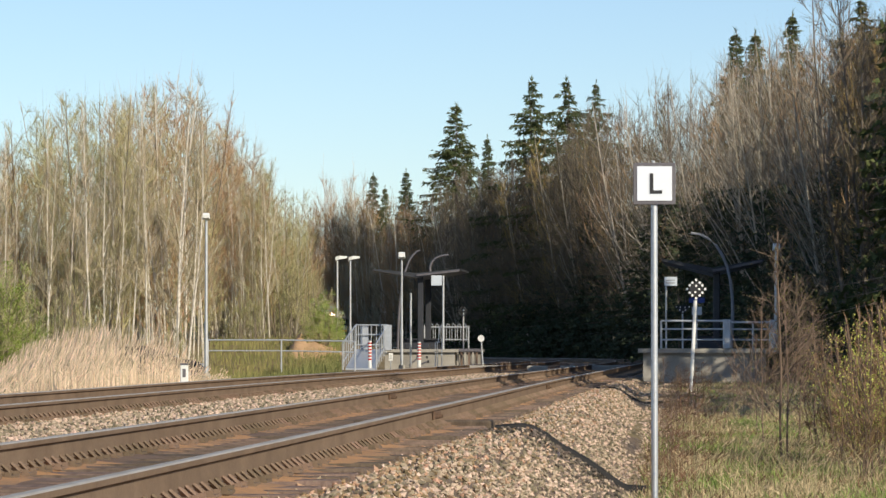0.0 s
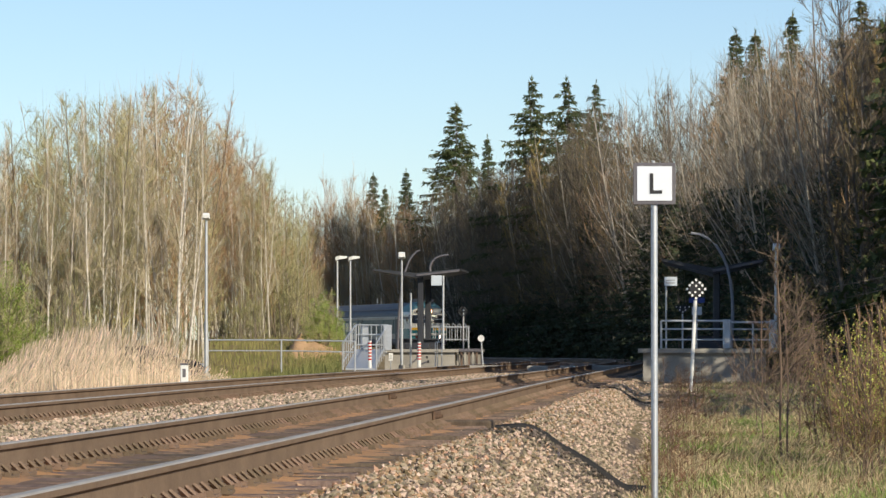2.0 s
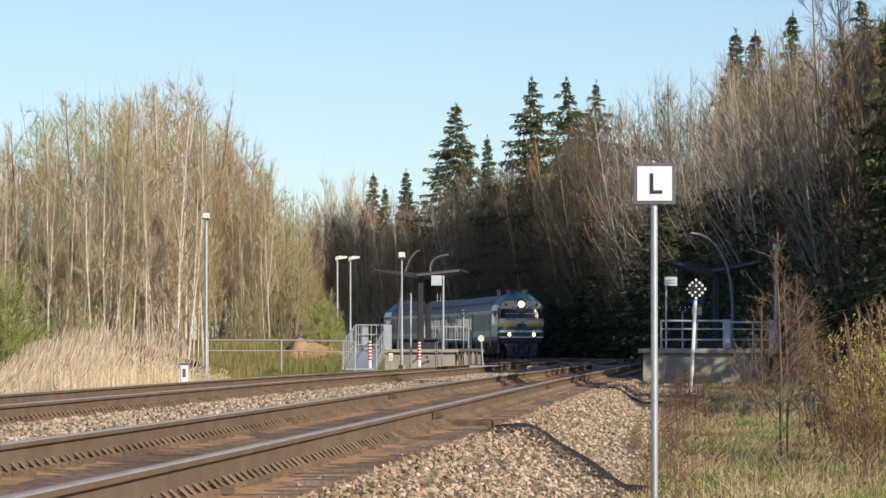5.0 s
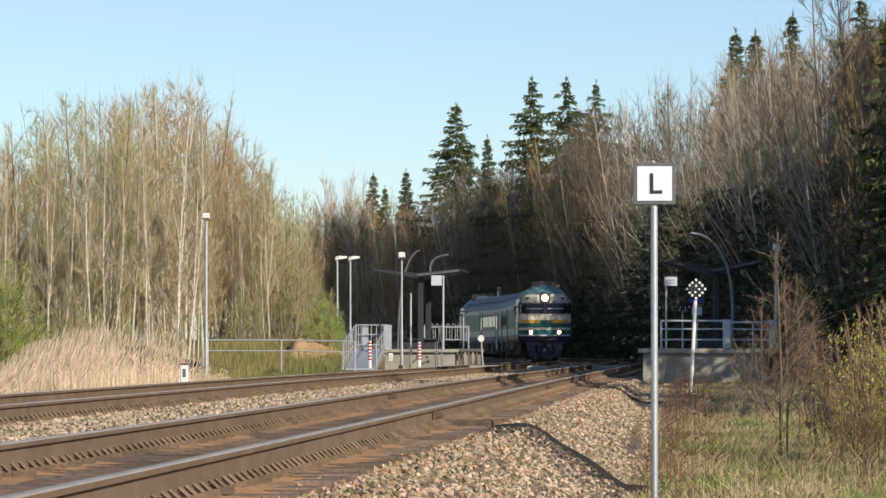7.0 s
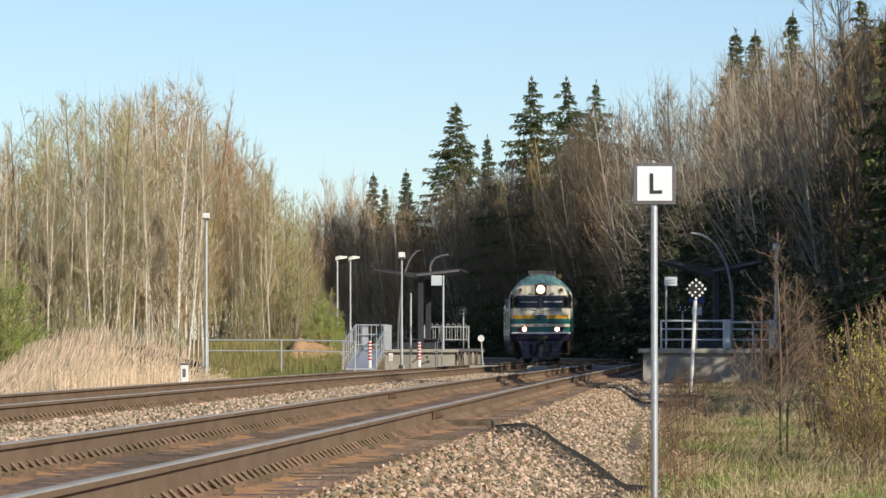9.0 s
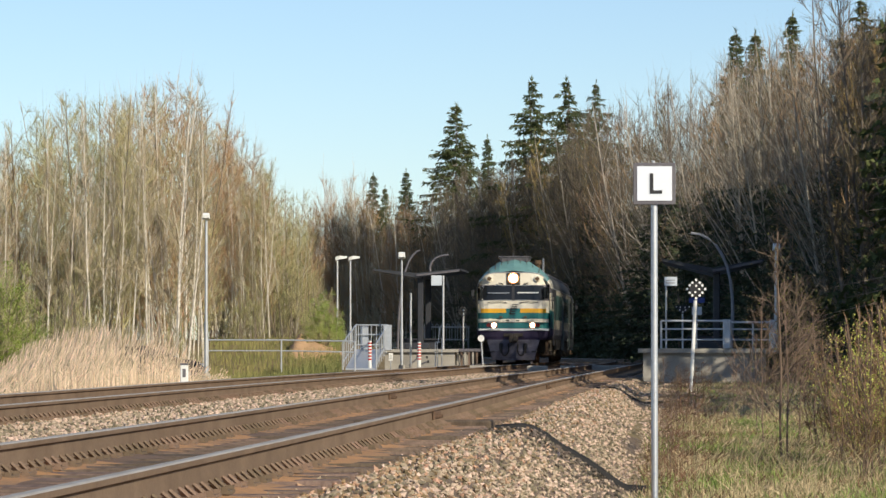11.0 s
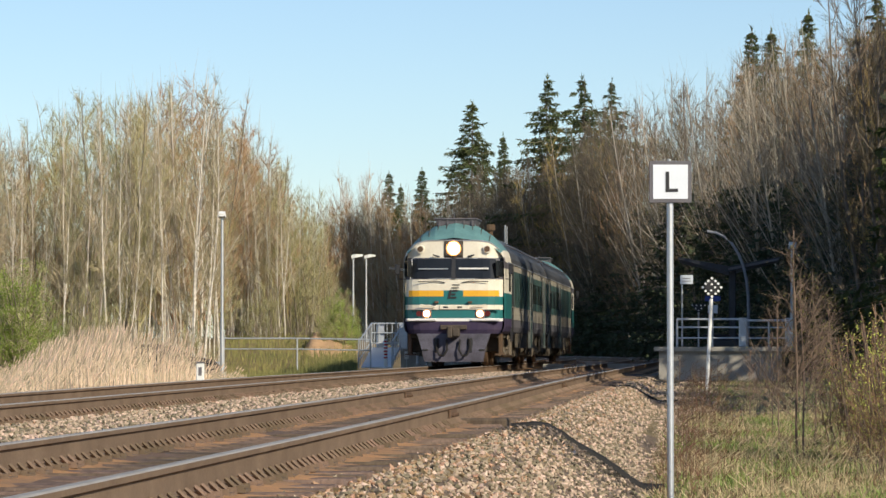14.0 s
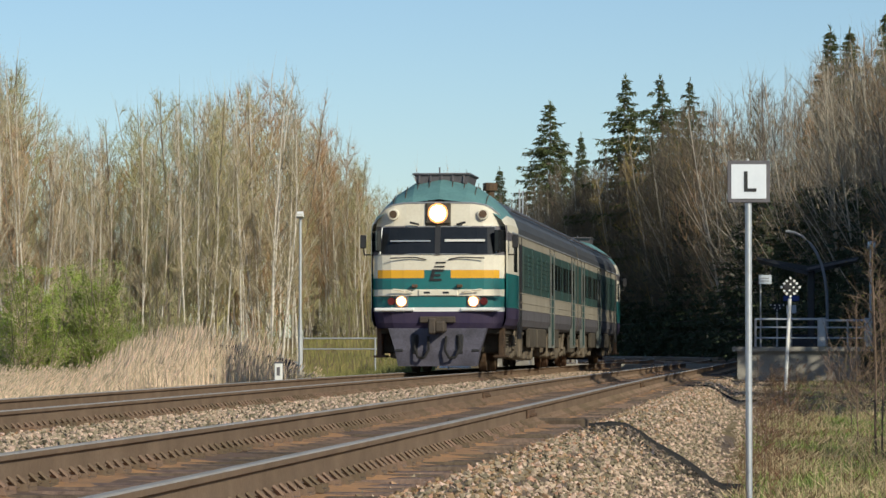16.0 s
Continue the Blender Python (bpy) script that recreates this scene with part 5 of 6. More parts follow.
    for i in range(165):
        x = 470 + 1130 * (i + rng.random()) / 165
        row = i % 3
        d = lerp(front, x) + row * 8 + rng.uniform(0, 8)
        gx = px(x, d)
        top = lerp(east_top, x) + (abs(rng.gauss(0, 30)) if row else abs(rng.gauss(30, 60)))
        h = (621 - top) / FOCAL * d + 0.52 - field(gx, d)
        kinds = pales[:3] + pales[:2] + darks if x > 1120 else darks + darks + pales[1:3] if x > 1010 else darks + [darks[1], pales[1]] if x > 740 else [birches[0], birches[1], birches[4], pales[2]]
        if x > 1500:
            kinds = darks + [pales[3], pales[2]]
        place(rng.choice(kinds), gx, d, max(4, h), 16, rng)
    # amber willows and pale aspens that stand out at the wood's edge
    for x, top, d, k in ((985, 235, 232, 3), (1012, 215, 230, 3), (1040, 200, 224, 3), (945, 290, 238, 3), (1085, 165, 236, 2), (1170, 120, 216, 0), (1215, 92, 206, 1), (1318, 75, 158, 0), (1352, 45, 156, 2),
                         (1475, 12, 124, 1), (1440, 30, 128, 0), (822, 330, 262, 1), (800, 345, 262, 0), (868, 330, 250, 1), (1525, 20, 118, 3), (1555, 10, 116, 2)):
        gx = px(x, d)
        place(pales[k], gx, d, (621 - top) / FOCAL * d + 0.52 - field(gx, d), 16, rng)
    for x, top, d, tree in ((638, 306, 300, fork), (622, 318, 300, slim), (700, 340, 296, slim), (712, 335, 300, fork), (668, 330, 302, slim), (610, 325, 306, fork)):
        gx, gy, _ = clear_of_line(px(x, d), d, 1)
        place(tree, gx, gy, (621 - top) / FOCAL * gy + 0.52 - field(gx, gy), 14, rng)
    for x, top, d, tree in ((848, 292, 285, darks[0]), (872, 280, 282, darks[2]), (890, 282, 280, pales[1]), (905, 268, 278, darks[0]), (925, 272, 276, darks[1]), (940, 262, 274, darks[2])):
        gx, gy, _ = clear_of_line(px(x, d), d, 1)
        place(tree, gx, gy, (621 - top) / FOCAL * gy + 0.52 - field(gx, gy), 16, rng)
    for x, top, d, tree in ((792, 352, 262, fork), (816, 340, 262, slim), (828, 348, 264, fork), (868, 345, 256, slim), (880, 340, 254, fork), (905, 330, 250, slim), (935, 320, 246, fork), (760, 350, 268, slim)):
        gx, gy, _ = clear_of_line(px(x, d), d, 1)
        place(tree, gx, gy, (621 - top) / FOCAL * gy + 0.52 - field(gx, gy), 14, rng)
    for i in range(20):
        x = 585 + 185 * (i + rng.random()) / 20
        gx, gy, _ = clear_of_line(px(x, 296), 296 + 14 * rng.random(), 1)
        top = lerp(((585, 318), (620, 312), (650, 328), (700, 332), (740, 356), (770, 350)), x) + rng.uniform(0, 22)
        place(rng.choice((birches[0], birches[1], birches[1], birches[4], pales[2])), gx, gy, (621 - top) / FOCAL * gy + 0.52 - field(gx, gy), 15, rng)
    for x, top, d, k in ((800, 180, 308, 0), (950, 137, 286, 1), (1015, 138, 276, 1), (1046, 142, 279, 1), (868, 240, 300, 2), (1302, 50, 214, 2), (1326, 52, 216, 2), (1387, 18, 196, 2),
                         (655, 306, 345, 2), (682, 330, 345, 2), (718, 300, 345, 2), (1530, -10, 150, 1)):
        gx = px(x, d)
        place(fir[k], gx, d, (621 - top) / FOCAL * d + 0.52 - field(gx, d), 18, rng)
    for i in range(105):
        x = 700 + 1000 * (i + rng.random()) / 125
        d = lerp(front, x) + rng.uniform(1, 24)
        gx = px(x, d)
        tall = (621 - lerp(east_top, x)) / FOCAL * d
        inner(rng.choice(dense), gx, d, tall * (rng.uniform(0.35, 0.62) if x < 1490 else rng.uniform(0.5, 0.85)), 18, rng)
    # dark young spruces along the foot of the wood
    foot = ((840, 520), (900, 455), (960, 390), (1060, 350), (1150, 335), (1250, 320), (1350, 310), (1480, 285), (1600, 260))
    for i in range(84):
        x = 850 + 720 * (i + rng.random()) / 84
        d = lerp(front, x) - 3 + 5 * rng.random()
        gx, d, _ = clear_of_line(px(x, d), d, 1)
        k = ((621 - lerp(foot, x) - abs(rng.gauss(0, 30))) / FOCAL * d + 0.5 - field(gx, d)) / 18
        pile.append((rng.choice(dense), pose(gx, d, field(gx, d) - 0.05, 0, 0, rng.uniform(0, 360)) @ Matrix.Diagonal((k * 1.25, k * 1.25, k, 1))))
    # low spruces added just right of the view to shade the platform end
    for i in range(16):
        gx, gy = rng.uniform(13.4, 18), rng.uniform(85, 96)
        pile.append((rng.choice(dense), pose(gx, gy, field(gx, gy), 0, 0, rng.uniform(0, 360)) @ Matrix.Diagonal((0.62, 0.62, 0.58, 1))))
    for i in range(26):
        x = 430 + 220 * rng.random()
        d = rng.uniform(285, 325)
        gx = px(x, d)
        place(rng.choice([birches[0], birches[1], pales[2], pales[0]] if x > 540 else birches), gx, d, (621 - lerp(east_top, x) - abs(rng.gauss(0, 45))) / FOCAL * d + 0.5 - field(gx, d), 15, rng)
    for x, d, h in ((572, 189, 2.6), (586, 192, 2.6), (558, 190, 2.2), (596, 196, 2.2), (545, 186, 1.6)):
        place(bush, px(x, d), d, h, 4, rng)
    for i in range(24):
        gy = rng.uniform(96, 138)
        gx = px(1660, gy) + 6 * rng.random()
        place(mid, gx, gy, rng.uniform(13, 17), 18, rng)
    for i in range(12):
        gy = rng.uniform(106, 136)
        gx = px(1475 + 170 * (i + rng.random()) / 12, gy)
        place(rng.choice(darks[:3]), gx, gy, rng.uniform(12, 14.5), 16, rng)
    canopy = ((560, 345), (620, 318), (680, 335), (735, 352), (765, 338), (800, 330), (850, 296), (900, 275), (950, 248), (1000, 228), (1050, 175), (1100, 152))
    for i in range(50):
        x = 575 + 515 * (i + rng.random()) / 50
        gy = lerp(front, x) + (rng.uniform(-8, 8) if x < 850 else rng.uniform(5, 18))
        gx, gy, _ = clear_of_line(px(x, gy), gy, 1)
        place(rng.choice(darks if x > 760 else [darks[0], birches[0], birches[1], pales[2], birches[4]]), gx, gy, (621 - lerp(canopy, x) - abs(rng.gauss(0, 30))) / FOCAL * gy + 0.5 - field(gx, gy), 16, rng)
    for i in range(14):
        gy = rng.uniform(264, 288)
        x = 725 + 240 * (i + rng.random()) / 14
        gx = px(x, gy)
        place(rng.choice(darks[:3]), gx, gy, (621 - lerp(east_top, x) - abs(rng.gauss(0, 30))) / FOCAL * gy + 0.5 - field(gx, gy), 16, rng)
    # more spruces set beside the view to keep sun off the platform wall
    for i in range(14):
        gx, gy = rng.uniform(12.6, 17), rng.uniform(80, 93)
        inner(rng.choice(dense), gx, gy, rng.uniform(8, 10.5), 18, rng)
    for gx, gy, h in ((9.5, 40, 6), (10.5, 44, 7), (12, 47, 7.5), (9.8, 50, 6.5), (12.5, 54, 8), (14, 50, 8)):
        place(rng.choice(darks[:3]), gx, gy, h, 16, rng)
    # another low clump outside the view, added as shade for the halt
    for i in range(14):
        gx, gy = rng.uniform(12.8, 19), rng.uniform(74, 87)
        inner(rng.choice(dense), gx, gy, rng.uniform(8.5, 11), 18, rng)
    for i in range(34):
        x = 460 + 1150 * rng.random()
        d = lerp(front, x) - rng.uniform(0, 8)
        place(bush, px(x, d), d, rng.uniform(2, 5), 4, rng)
    # the wood goes on beside the view and shades the line
    edge = ((74, 13), (112, 16), (140, 15.5), (165, 15), (190, 14), (232, 10), (268, 3), (305, -4))
    for i in range(165):
        gy = rng.uniform(97, 262) if i < 125 else rng.uniform(100, 172)
        gx = lerp(edge, gy) + 2 + (30 * rng.random() ** 1.2 if i < 125 else 12 * rng.random())
        bearing = 784 + gx / gy * FOCAL
        cap = (621 - lerp(east_top, bearing)) * (0.62 if bearing < 1480 else 0.92) / FOCAL * gy + 0.5 - field(gx, gy)
        if bearing > 1640 and gy > 123:
            cap = 19
        inner(rng.choice(dense), gx, gy, min(rng.uniform(14, 19), max(5, cap)), 18, rng)
    for i in range(26):
        gy = rng.uniform(268, 300)
        gx = lerp(edge, gy) + 1 + 11 * rng.random()
        inner(rng.choice(dense), gx, gy, rng.uniform(7, 10), 18, rng)
    # unseen trees added beside the field to shade the train's lower front
    for gx, gy, h in ((12.6, 60, 12.6), (14.2, 57, 13.2), (13.8, 63, 13.4), (15.8, 60, 14), (12.6, 66.5, 12.4), (14.5, 68, 13)):
        inner(rng.choice(dense), gx, gy, h, 18, rng)
    for gx, gy, h in ((11.0, 62.5, 14), (12.2, 65, 14.5)):
        place(darks[0], gx, gy, h, 16, rng)
    # the closed wood behind its edge and the added shading spruces, as one mesh
    verts, tris, slots, count = [], [], [], 0
    for proto, m in pile:
        for o in proto.children:
            co = np.empty(len(o.data.vertices) * 3)
            o.data.vertices.foreach_get("co", co)
            co = co.reshape(-1, 3) @ np.array(m.to_3x3()).T + np.array(m.translation)
            for f in o.data.polygons:
                tris.append([v + count for v in f.vertices])
                slots.append(1 if o.name.startswith("trunk") else 0)
            verts.append(co)
            count += len(co)
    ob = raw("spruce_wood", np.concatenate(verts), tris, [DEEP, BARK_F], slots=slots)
    tagged(ob, "dense dark spruce wood behind the forest edge, with added shading spruces beside the view", "forest", kind="stuff")
    for p in protos:
        for o in list(p.children_recursive) + [p]:
            bpy.data.objects.remove(o)


build_trees()


def blades(name, count, spot, materials, label, category, seed):
    """A stand of thin stalks as one mesh."""
    rng = random.Random(seed)
    w = Wood()
    made = 0
    while made < count:
        got = spot(rng)
        if got is None:
            continue
        x, y, h, r, plume = got
        p = Vector((x, y, terrain(x, y) - 0.03))
        lean = Vector((rng.gauss(0, 0.065), rng.gauss(0, 0.08), 1)) * h
        tip = p + lean
        w.twig(p, tip, r, 0)
        if plume:
            top = p + lean * 0.86
            w.limb([top, top + lean * 0.07 + Vector((0.02, 0, 0)), tip + Vector((0.07, 0, -0.02))], r * 1.2, r * 0.4, 3)
            w.v[-6:-3] = [v + (v - (top + lean * 0.07)) * 1.1 for v in w.v[-6:-3]]
            q = p + lean * rng.uniform(0.3, 0.7)
            w.twig(q, q + Vector((rng.choice((-1, 1)) * rng.uniform(0.1, 0.3), rng.uniform(-0.1, 0.1), rng.uniform(0.15, 0.4))), r * 1.1, 0)
        made += 1
    ob = w.make(name, materials, None)
    return tagged(ob, label, category, kind="stuff")


def reed_spot(rng):
    d = rng.uniform(72, 122)
    x = rng.uniform(-210, 405)
    gx = px(x, d)
    u = axis(gx, d)
    if u > -5.7 - 1.8 * smooth(165, 212, x) or (x > 205 and u < -9.6) or (x > 330 and rng.random() < 0.4):
        return None
    h = rng.uniform(1.25, 2.2) * (1 + 0.25 * noise.noise((gx * 0.9, d * 0.2, 1.0)))
    h *= lerp(((-210, 0.4), (-20, 0.42), (40, 0.72), (110, 0.9), (170, 1.0), (270, 0.97), (300, 0.88), (335, 0.74), (370, 0.5), (405, 0.3)), x)
    return gx, d, h, 0.0105, rng.random() < 0.35


blades("reed_bed", 7600, reed_spot, [REED], "dense stand of dry straw-coloured reeds with plumes", "reeds", 3)


def grass_spot(rng, near, phase=0):
    d = rng.uniform(33, 96) if not near else rng.uniform(33, 60)
    gx = rng.uniform(1.8, px(1640, d))
    if axis(gx, d) < GAP / 2 + 2.75 + rng.uniform(0, 0.5):
        return None
    if noise.noise((gx * 0.9, d * 0.35, 5.0 + 4.0 * phase)) < rng.uniform(-0.35, 0.35):
        return None
    return gx, d, rng.uniform(0.03, 0.15) * (1 if near else 0.8), 0.005, False


def tufts(name, count, spot, material, label, seed, width=0.011, per=9):
    """Low grass in separate clumps of bent blades, as one mesh."""
    rng = random.Random(seed)
    w = Wood()
    made = 0
    while made < count:
        got = spot(rng)
        if got is None:
            continue
        x, y, h = got[:3]
        for _ in range(rng.randint(per // 2, per)):
            p = Vector((x + rng.gauss(0, 0.05), y + rng.gauss(0, 0.05), terrain(x, y) - 0.02))
            w.twig(p, p + Vector((rng.gauss(0, 0.55), rng.gauss(0, 0.4), 1)) * h * rng.uniform(0.5, 1.3), width * rng.uniform(0.5, 1.2), 0, 1)
        made += 1
    return tagged(w.make(name, [material], None), label, "grass", kind="stuff")


LITTER = mat("brown_litter", (0.2, 0.12, 0.07), (0.11, 0.07, 0.045), scale=1, vary=0.4, island=True)
tufts("dry_grass", 6500, lambda r: grass_spot(r, r.random() < 0.6), STRAW, "bleached dry grass in loose tufts", 4)
tufts("fresh_grass", 4800, lambda r: grass_spot(r, r.random() < 0.6, 1), GREEN, "short fresh green spring grass", 6)
tufts("dead_leaves_and_stalks", 3500, lambda r: grass_spot(r, r.random() < 0.6, 2), LITTER, "brown dead stalks and leaf litter", 7, 0.012, 7)


def weed_spot(rng):
    d = rng.uniform(33, 90)
    u = GAP / 2 + 2.75 + abs(rng.gauss(0.3, 0.35))
    gx = west(d) + GAP / 2 + u
    return gx, d, rng.uniform(0.2, 0.7), 0.004, rng.random() < 0.4


blades("brown_weeds", 520, weed_spot, [LITTER], "dry brown weed stalks along the ballast foot", "weeds", 8)


def stalk_spot(rng):
    d = rng.uniform(33, 85)
    gx = rng.uniform(2.2, px(1620, d))
    if axis(gx, d) < GAP / 2 + 3.2 or noise.noise((gx * 0.8, d * 0.25, 21.0)) < rng.uniform(-0.3, 0.4):
        return None
    return gx, d, rng.uniform(0.2, 0.6), 0.0035, rng.random() < 0.5


blades("dead_stalks", 900, stalk_spot, [STRAW], "thin bleached dead stalks standing in the grass", "weeds", 12)


def verge_spot(rng):
    d = rng.uniform(60, 215) if rng.random() < 0.35 else rng.uniform(128, 200)
    u = -GAP / 2 - 3.1 - abs(rng.gauss(0.0, 3.5))
    gx = line((d - 78.7) / math.cos(HEAD), GAP / 2 + u)[0].x
    if 784 + gx / d * FOCAL > 604 and d > 118:
        return None
    return gx, d, rng.uniform(0.15, 0.5), 0.014, False


def meadow_spot(rng):
    d = rng.uniform(128, 205)
    x = rng.uniform(372, 600)
    gx = px(x, d)
    if axis(gx, d) > -5.6:
        return None
    return gx, d, rng.uniform(0.12, 0.5), 0.018, False


blades("meadow_grass", 8000, meadow_spot, [mat("olive_grass", (0.2, 0.21, 0.07), (0.3, 0.26, 0.11), scale=0.3, vary=0.35, island=True)], "olive spring grass on the slope behind the railing", "grass", 10)
blades("verge_grass", 13000, verge_spot, [mat("verge_grass_blades", (0.13, 0.155, 0.05), (0.2, 0.19, 0.08), scale=0.5, vary=0.3, island=True)], "green grass on the verge behind the line", "grass", 9)


def build_near_bushes():
    DARKB = mat("dark_sapling_bark", (0.14, 0.1, 0.08), (0.22, 0.155, 0.115), vary=0.2)
    sap = bare_tree(41, DARKB, DARKB, BUD, 3.0, 1, 0.34, 26, 6, 1, 0.26, "thin bare sapling with reddish twigs", 0.004)
    for x, d, h in ((1383, 45, 2.9), (1394, 45.6, 2.3), (1352, 50, 2.1), (1340, 56, 1.5), (1415, 50, 2.4), (1300, 60, 1.2), (1440, 55, 2.0), (1185, 42, 0.9), (1196, 52, 1.0), (1172, 60, 1.1)):
        c = copy_thing(sap, pose(px(x, d), d, field(px(x, d), d), 0, 0, x % 360))
        c.scale = (h / 3,) * 3
    shrub = bare_tree(42, DARKB, mat("red_brown_stems", (0.32, 0.2, 0.12), (0.24, 0.15, 0.09)), mat("willow_leaves", (0.34, 0.4, 0.07), (0.42, 0.45, 0.12), vary=0.2), 2.6, 14, 0.17, 98, 4, 2, 0.25, "willow shrub with reddish stems and yellow-green leaf tips", 0.005, 1.7)
    for x, d, h in ((1500, 44, 1.7), (1562, 42, 2.2), (1540, 47, 1.9), (1615, 44, 2.3), (1470, 48, 1.5), (1680, 43, 2.2), (1590, 40, 1.7), (1520, 40, 1.2)):
        c = copy_thing(shrub, pose(px(x, d), d, field(px(x, d), d), 0, 0, x * 7 % 360))
        c.scale = (h / 2.6,) * 3
    for p in (sap, shrub):
        for o in list(p.children_recursive) + [p]:
            bpy.data.objects.remove(o)


build_near_bushes()


def build_sleepers(track, off, n_near, seed):
    """Timber sleepers with their tie plates and spikes, sharing a few meshes."""
    rng = random.Random(seed)
    sleepers, clips = [], []
    for k in range(3):
        bm = bmesh.new()
        box(bm, -1.33, 1.33, -0.115, 0.115, -0.14, 0.0, 0.012)
        for v in bm.verts:
            v.co += Vector((0, rng.gauss(0, 0.006), rng.gauss(0, 0.005)))
        me = bpy.data.meshes.new("sleeper")
        bm.to_mesh(me)
        bm.free()
        me.materials.append(TIMBER)
        sleepers.append(me)
    bm = bmesh.new()
    box(bm, -0.18, 0.18, -0.12, 0.12, 0.0, 0.018)
    for sx in (-1, 1):
        for dy in (-0.125, 0.125):
            box(bm, sx * 0.095 - 0.028, sx * 0.095 + 0.028, dy - 0.03, dy + 0.02, 0.018, 0.05)
            tube(bm, (sx * 0.125, dy + 0.03, 0.03), (sx * 0.075, dy - 0.03, 0.075), 0.012, n=5)
            tube(bm, (sx * 0.075, dy - 0.03, 0.075), (sx * 0.13, dy - 0.06, 0.03), 0.012, n=5)
            box(bm, sx * 0.15 - 0.018, sx * 0.15 + 0.018, dy + 0.02, dy + 0.05, 0.0, 0.04)
    clip = bpy.data.meshes.new("fastener")
    bm.to_mesh(clip)
    bm.free()
    clip.materials.append(CLIP)
    for i in range(n_near):
        s = -66.5 + i * 0.543
        p, h = line(s, off)
        m = rot_at(Vector((p.x, p.y, p.z - 0.2)), h + rng.gauss(0, 0.006))
        ob = new("sleeper", rng.choice(sleepers))
        ob.matrix_basis, ob.parent = m, track
        for side in (-0.797, 0.797):
            if len(clips) < 300:
                f = new("fastener", clip)
                f.matrix_basis, f.parent = m @ Matrix.Translation((side, 0, 0.002)), track
                clips.append(f)
    verts, faces = [], []
    for i in range(n_near, n_near + 260):
        p, h = line(-66.5 + i * 0.543, off)
        m = rot_at(Vector((p.x, p.y, p.z - 0.2)), h)
        b = len(verts)
        verts += [tuple(m @ Vector(c)) for c in ((-1.33, -0.11, 0), (1.33, -0.11, 0), (1.33, 0.11, 0), (-1.33, 0.11, 0), (-1.33, -0.11, -0.1), (1.33, -0.11, -0.1), (1.33, 0.11, -0.1), (-1.33, 0.11, -0.1))]
        faces += [tuple(b + k for k in f) for f in ((0, 1, 2, 3), (4, 5, 1, 0), (5, 6, 2, 1), (6, 7, 3, 2), (7, 4, 0, 3))]
    tagged(raw("far_sleeper", verts, faces, [TIMBER], track), kind="stuff")


build_sleepers(track_w, 0, 150, 21)
build_sleepers(track_e, GAP, 170, 22)


def build_joint(track, s, off, side):
    p, h = line(s, off)
    m = rot_at(p, h)
    bm = bmesh.new()
    for sx in (-1, 1):
        box(bm, side + sx * 0.028 - 0.014, side + sx * 0.028 + 0.014, -0.4, 0.4, -0.15, -0.045, 0.006, m)
        for k in (-0.3, -0.1, 0.1, 0.3):
            tube(bm, m @ Vector((side + sx * 0.04, k, -0.1)), m @ Vector((side + sx * 0.07, k, -0.1)), 0.017, n=6)
    part("joint_bar", bm, IRON, track, "bolted rusty joint bar")


for s in (-43, -18):
    build_joint(track_e, s, GAP, 0.797)
build_joint(track_e, -30, GAP, -0.797)


def build_cribs():
    """Rust-stained dirt between and beside the rails, packed nearly flush with the sleepers."""
    for off in (0, GAP):
        verts, faces, slots = [], [], []
        us = [-1.5, -1.2, -0.95, -0.7, -0.45, -0.2, 0, 0.2, 0.45, 0.7, 0.95, 1.2, 1.5]
        n = 900
        for j in range(n):
            s = -68 + j * 0.18
            for u in us:
                p, h = line(s, off + u)
                near = min(abs(abs(u) - 0.8), 0.4)
                z = -0.214 + 0.034 * (1 - near / 0.4) + 0.022 * noise.noise((p.x * 3, p.y * 1.7, off)) + 0.012 * noise.noise((p.x * 9, p.y * 6, 2)) - 0.05 * (abs(u) > 1.4)
                verts.append((p.x, p.y, p.z + z))
        w = len(us)
        for j in range(n - 1):
            for i in range(w - 1):
                faces.append((j * w + i, j * w + i + 1, (j + 1) * w + i + 1, (j + 1) * w + i))
                u = (us[i] + us[i + 1]) / 2
                slots.append(int(abs(u) + 0.25 * noise.noise((u * 3, j * 0.07, off)) < 0.5))
        ob = raw("track_bed", verts, faces, [DIRT, PACKED], slots=slots, smooth=True)
        tagged(ob, "rust-stained dirt and grit packed between the rails", "track bed", kind="structure")



build_cribs()


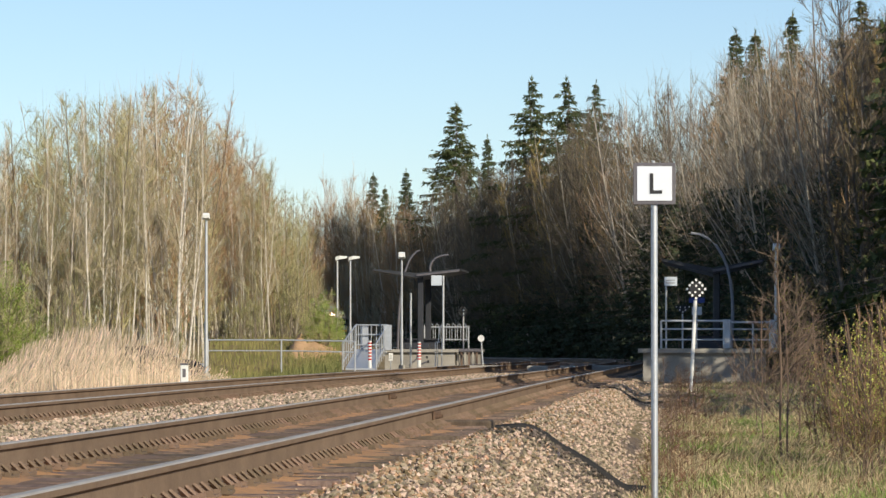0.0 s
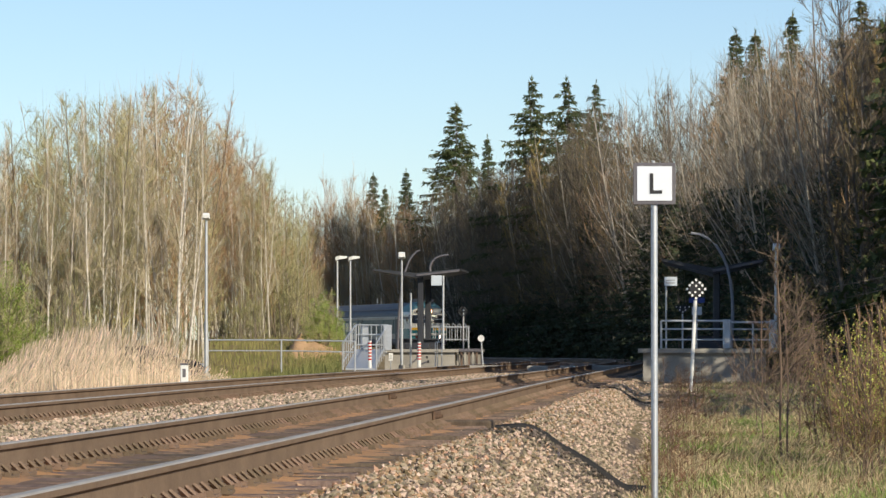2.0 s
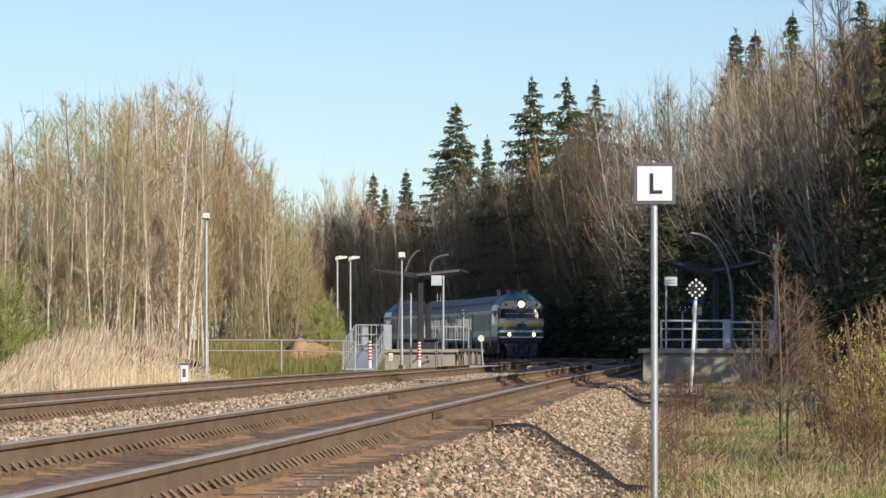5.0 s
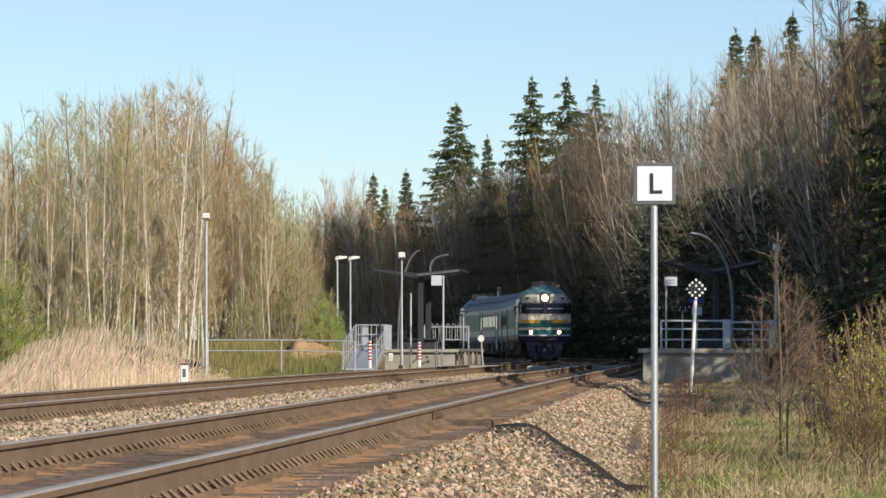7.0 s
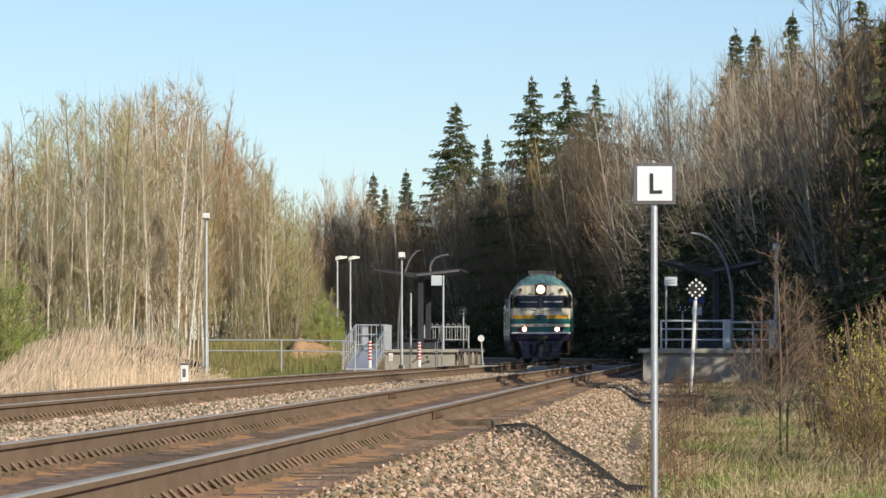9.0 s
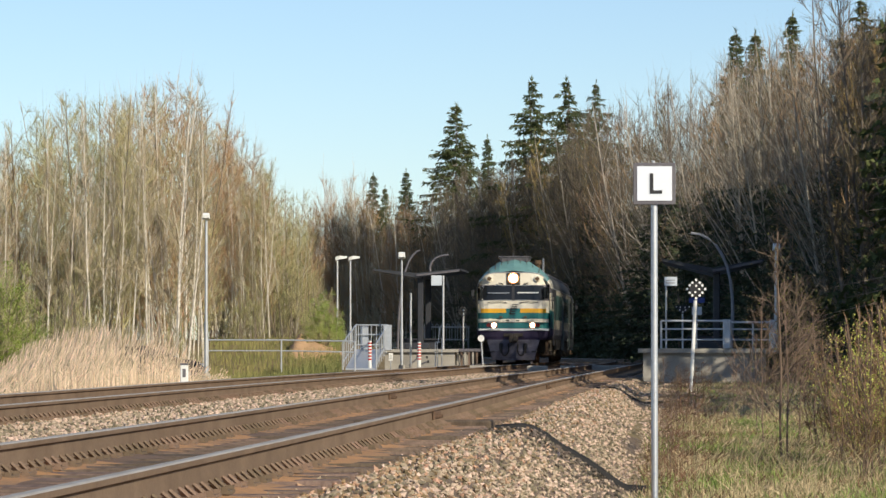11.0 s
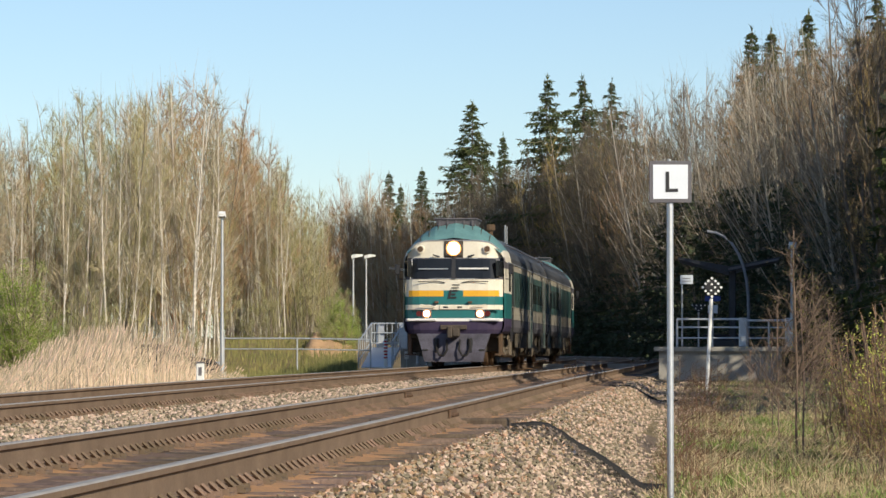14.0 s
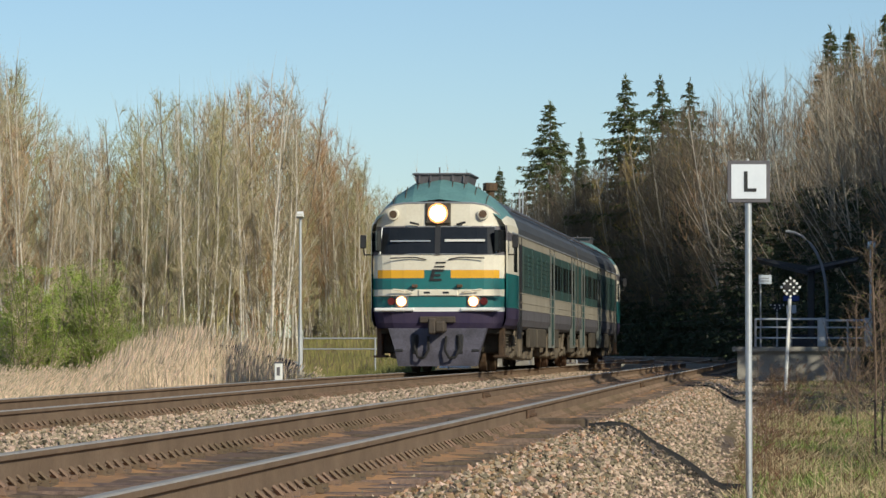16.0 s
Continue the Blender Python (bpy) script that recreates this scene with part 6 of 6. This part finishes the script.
def build_stones():
    """Loose ballast stones as one mesh of many small angular lumps."""
    rs = np.random.RandomState(7)
    base = np.array([(1, 0, 0), (-1, 0, 0), (0, 1, 0), (0, -1, 0), (0, 0, 1), (0, 0, -1)], float)
    tris = np.array([(0, 2, 4), (2, 1, 4), (1, 3, 4), (3, 0, 4), (2, 0, 5), (1, 2, 5), (3, 1, 5), (0, 3, 5)])
    spots = []
    rng = random.Random(17)

    def strew(count, y0, y1, u0, u1, big):
        for _ in range(count):
            q = rng.random()
            y = y0 + (y1 - y0) * q ** 1.5
            u = rng.uniform(u0, u1)
            x = west(y) + GAP / 2 + u / math.cos(HEAD)
            spots.append((x, y, (terrain(x, y) if abs(u) > 1.3 else -0.2 - dip(y)) + rng.uniform(-0.012, 0.02), big * (1 + 0.25 * q) * rng.uniform(0.55, 1.25)))

    strew(40000, 14, 100, GAP / 2 + 1.15, GAP / 2 + 3.4, 0.0235)
    strew(22000, 18, 110, -1.22, 1.22, 0.028)
    strew(1500, 60, 110, -GAP / 2 - 2.6, -GAP / 2 - 1.3, 0.036)
    strew(1500, 14, 60, GAP / 2 - 1.3, GAP / 2 + 1.4, 0.014)
    n = len(spots)
    at = np.array([s[:3] for s in spots])
    size = np.array([s[3] for s in spots])
    rot = np.linalg.qr(rs.normal(size=(n, 3, 3)))[0]
    shape = base[None] * rs.uniform(0.7, 1.25, (n, 6, 1)) + rs.normal(0, 0.16, (n, 6, 3))
    v = np.einsum("nij,nkj->nki", rot, shape) * size[:, None, None] * np.array((1, 1, 0.85)) + at[:, None]
    f = (tris[None] + (np.arange(n) * 6)[:, None, None]).reshape(-1, 3)
    me = bpy.data.meshes.new("ballast_stones")
    me.from_pydata(v.reshape(-1, 3), [], f.tolist())
    me.materials.append(STONE)
    me.materials.append(DARK_STONE)
    me.materials.append(RUSTED)
    # darker stones in a band on the near side of the first cable
    stone_slots = []
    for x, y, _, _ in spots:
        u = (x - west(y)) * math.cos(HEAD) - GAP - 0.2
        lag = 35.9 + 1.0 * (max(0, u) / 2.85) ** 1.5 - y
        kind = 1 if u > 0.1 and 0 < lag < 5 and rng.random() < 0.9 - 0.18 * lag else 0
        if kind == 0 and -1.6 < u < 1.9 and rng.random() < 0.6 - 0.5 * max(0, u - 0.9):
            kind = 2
        stone_slots += [kind] * 8
    me.polygons.foreach_set("material_index", stone_slots)
    tagged(new("ballast_stones", me), "loose grey and pinkish crushed ballast stones", "ballast", kind="stuff")


build_stones()


def build_cable_and_shadow():
    """Black cable ducts that leave the track and run down the ballast shoulder; the two at 70 and 88 m are tubes that
    imitate trunk shadows.
    """
    for k, (y0, start, r) in enumerate(((35.7, 0.25, 0.055), (35.95, 0.3, 0.045), (70, 1.3, 0.045), (88, 1.3, 0.05))):
        t = thing("cable_duct", (0, 0, 0), "black tube bent down over the ballast shoulder, cable near by, shadow stand-in farther off", "cable", "cable ducts")
        pts = []
        for i in range(22):
            u = GAP / 2 + start + i * (3.1 - start) / 21
            y = y0 + 0.9 * (i / 21) ** 1.5
            x = west(y) + GAP / 2 + u
            pts.append(Vector((x, y, max((terrain(x - 0.15, y) + 2 * terrain(x, y) + terrain(x + 0.15, y)) / 4, -0.95) + 0.005 + 0.015 * math.sin(i * 1.3 + k))))
        duct = Wood()
        duct.limb(pts, r, r, 8)
        duct.make("duct", [RUBBER], t)
    t2 = thing("timber_offcut", (0, 0, 0), "dark tarred timber end beside the rail", "timber")
    bm = bmesh.new()
    box(bm, -0.9, 0.5, -0.12, 0.12, -0.14, 0.03, 0.02, rot_at(Vector((east(35.6) + 0.9, 35.6, -0.2)), HEAD + 0.05))
    part("beam", bm, TIMBER, t2)


build_cable_and_shadow()


# ---- movement: the train comes round the bend ----
def motions():
    for i, car in enumerate(cars):
        rows = []
        for k in range(33):
            t = k * 0.5
            s = 13.8 * (16 - t)
            s0 = s + (0 if i == 0 else LENGTH)
            a, b = line(s0 + PIVOTS[0])[0], line(s0 + PIVOTS[1])[0]
            if i == 1:
                a, b = b, a
            d = (b - a).normalized()
            p = a - d * PIVOTS[0]
            rows.append((t, pose(p.x, p.y, 0, 0, 0, math.degrees(math.atan2(-d.x, d.y)))))
        walk(car, rows)


motions()
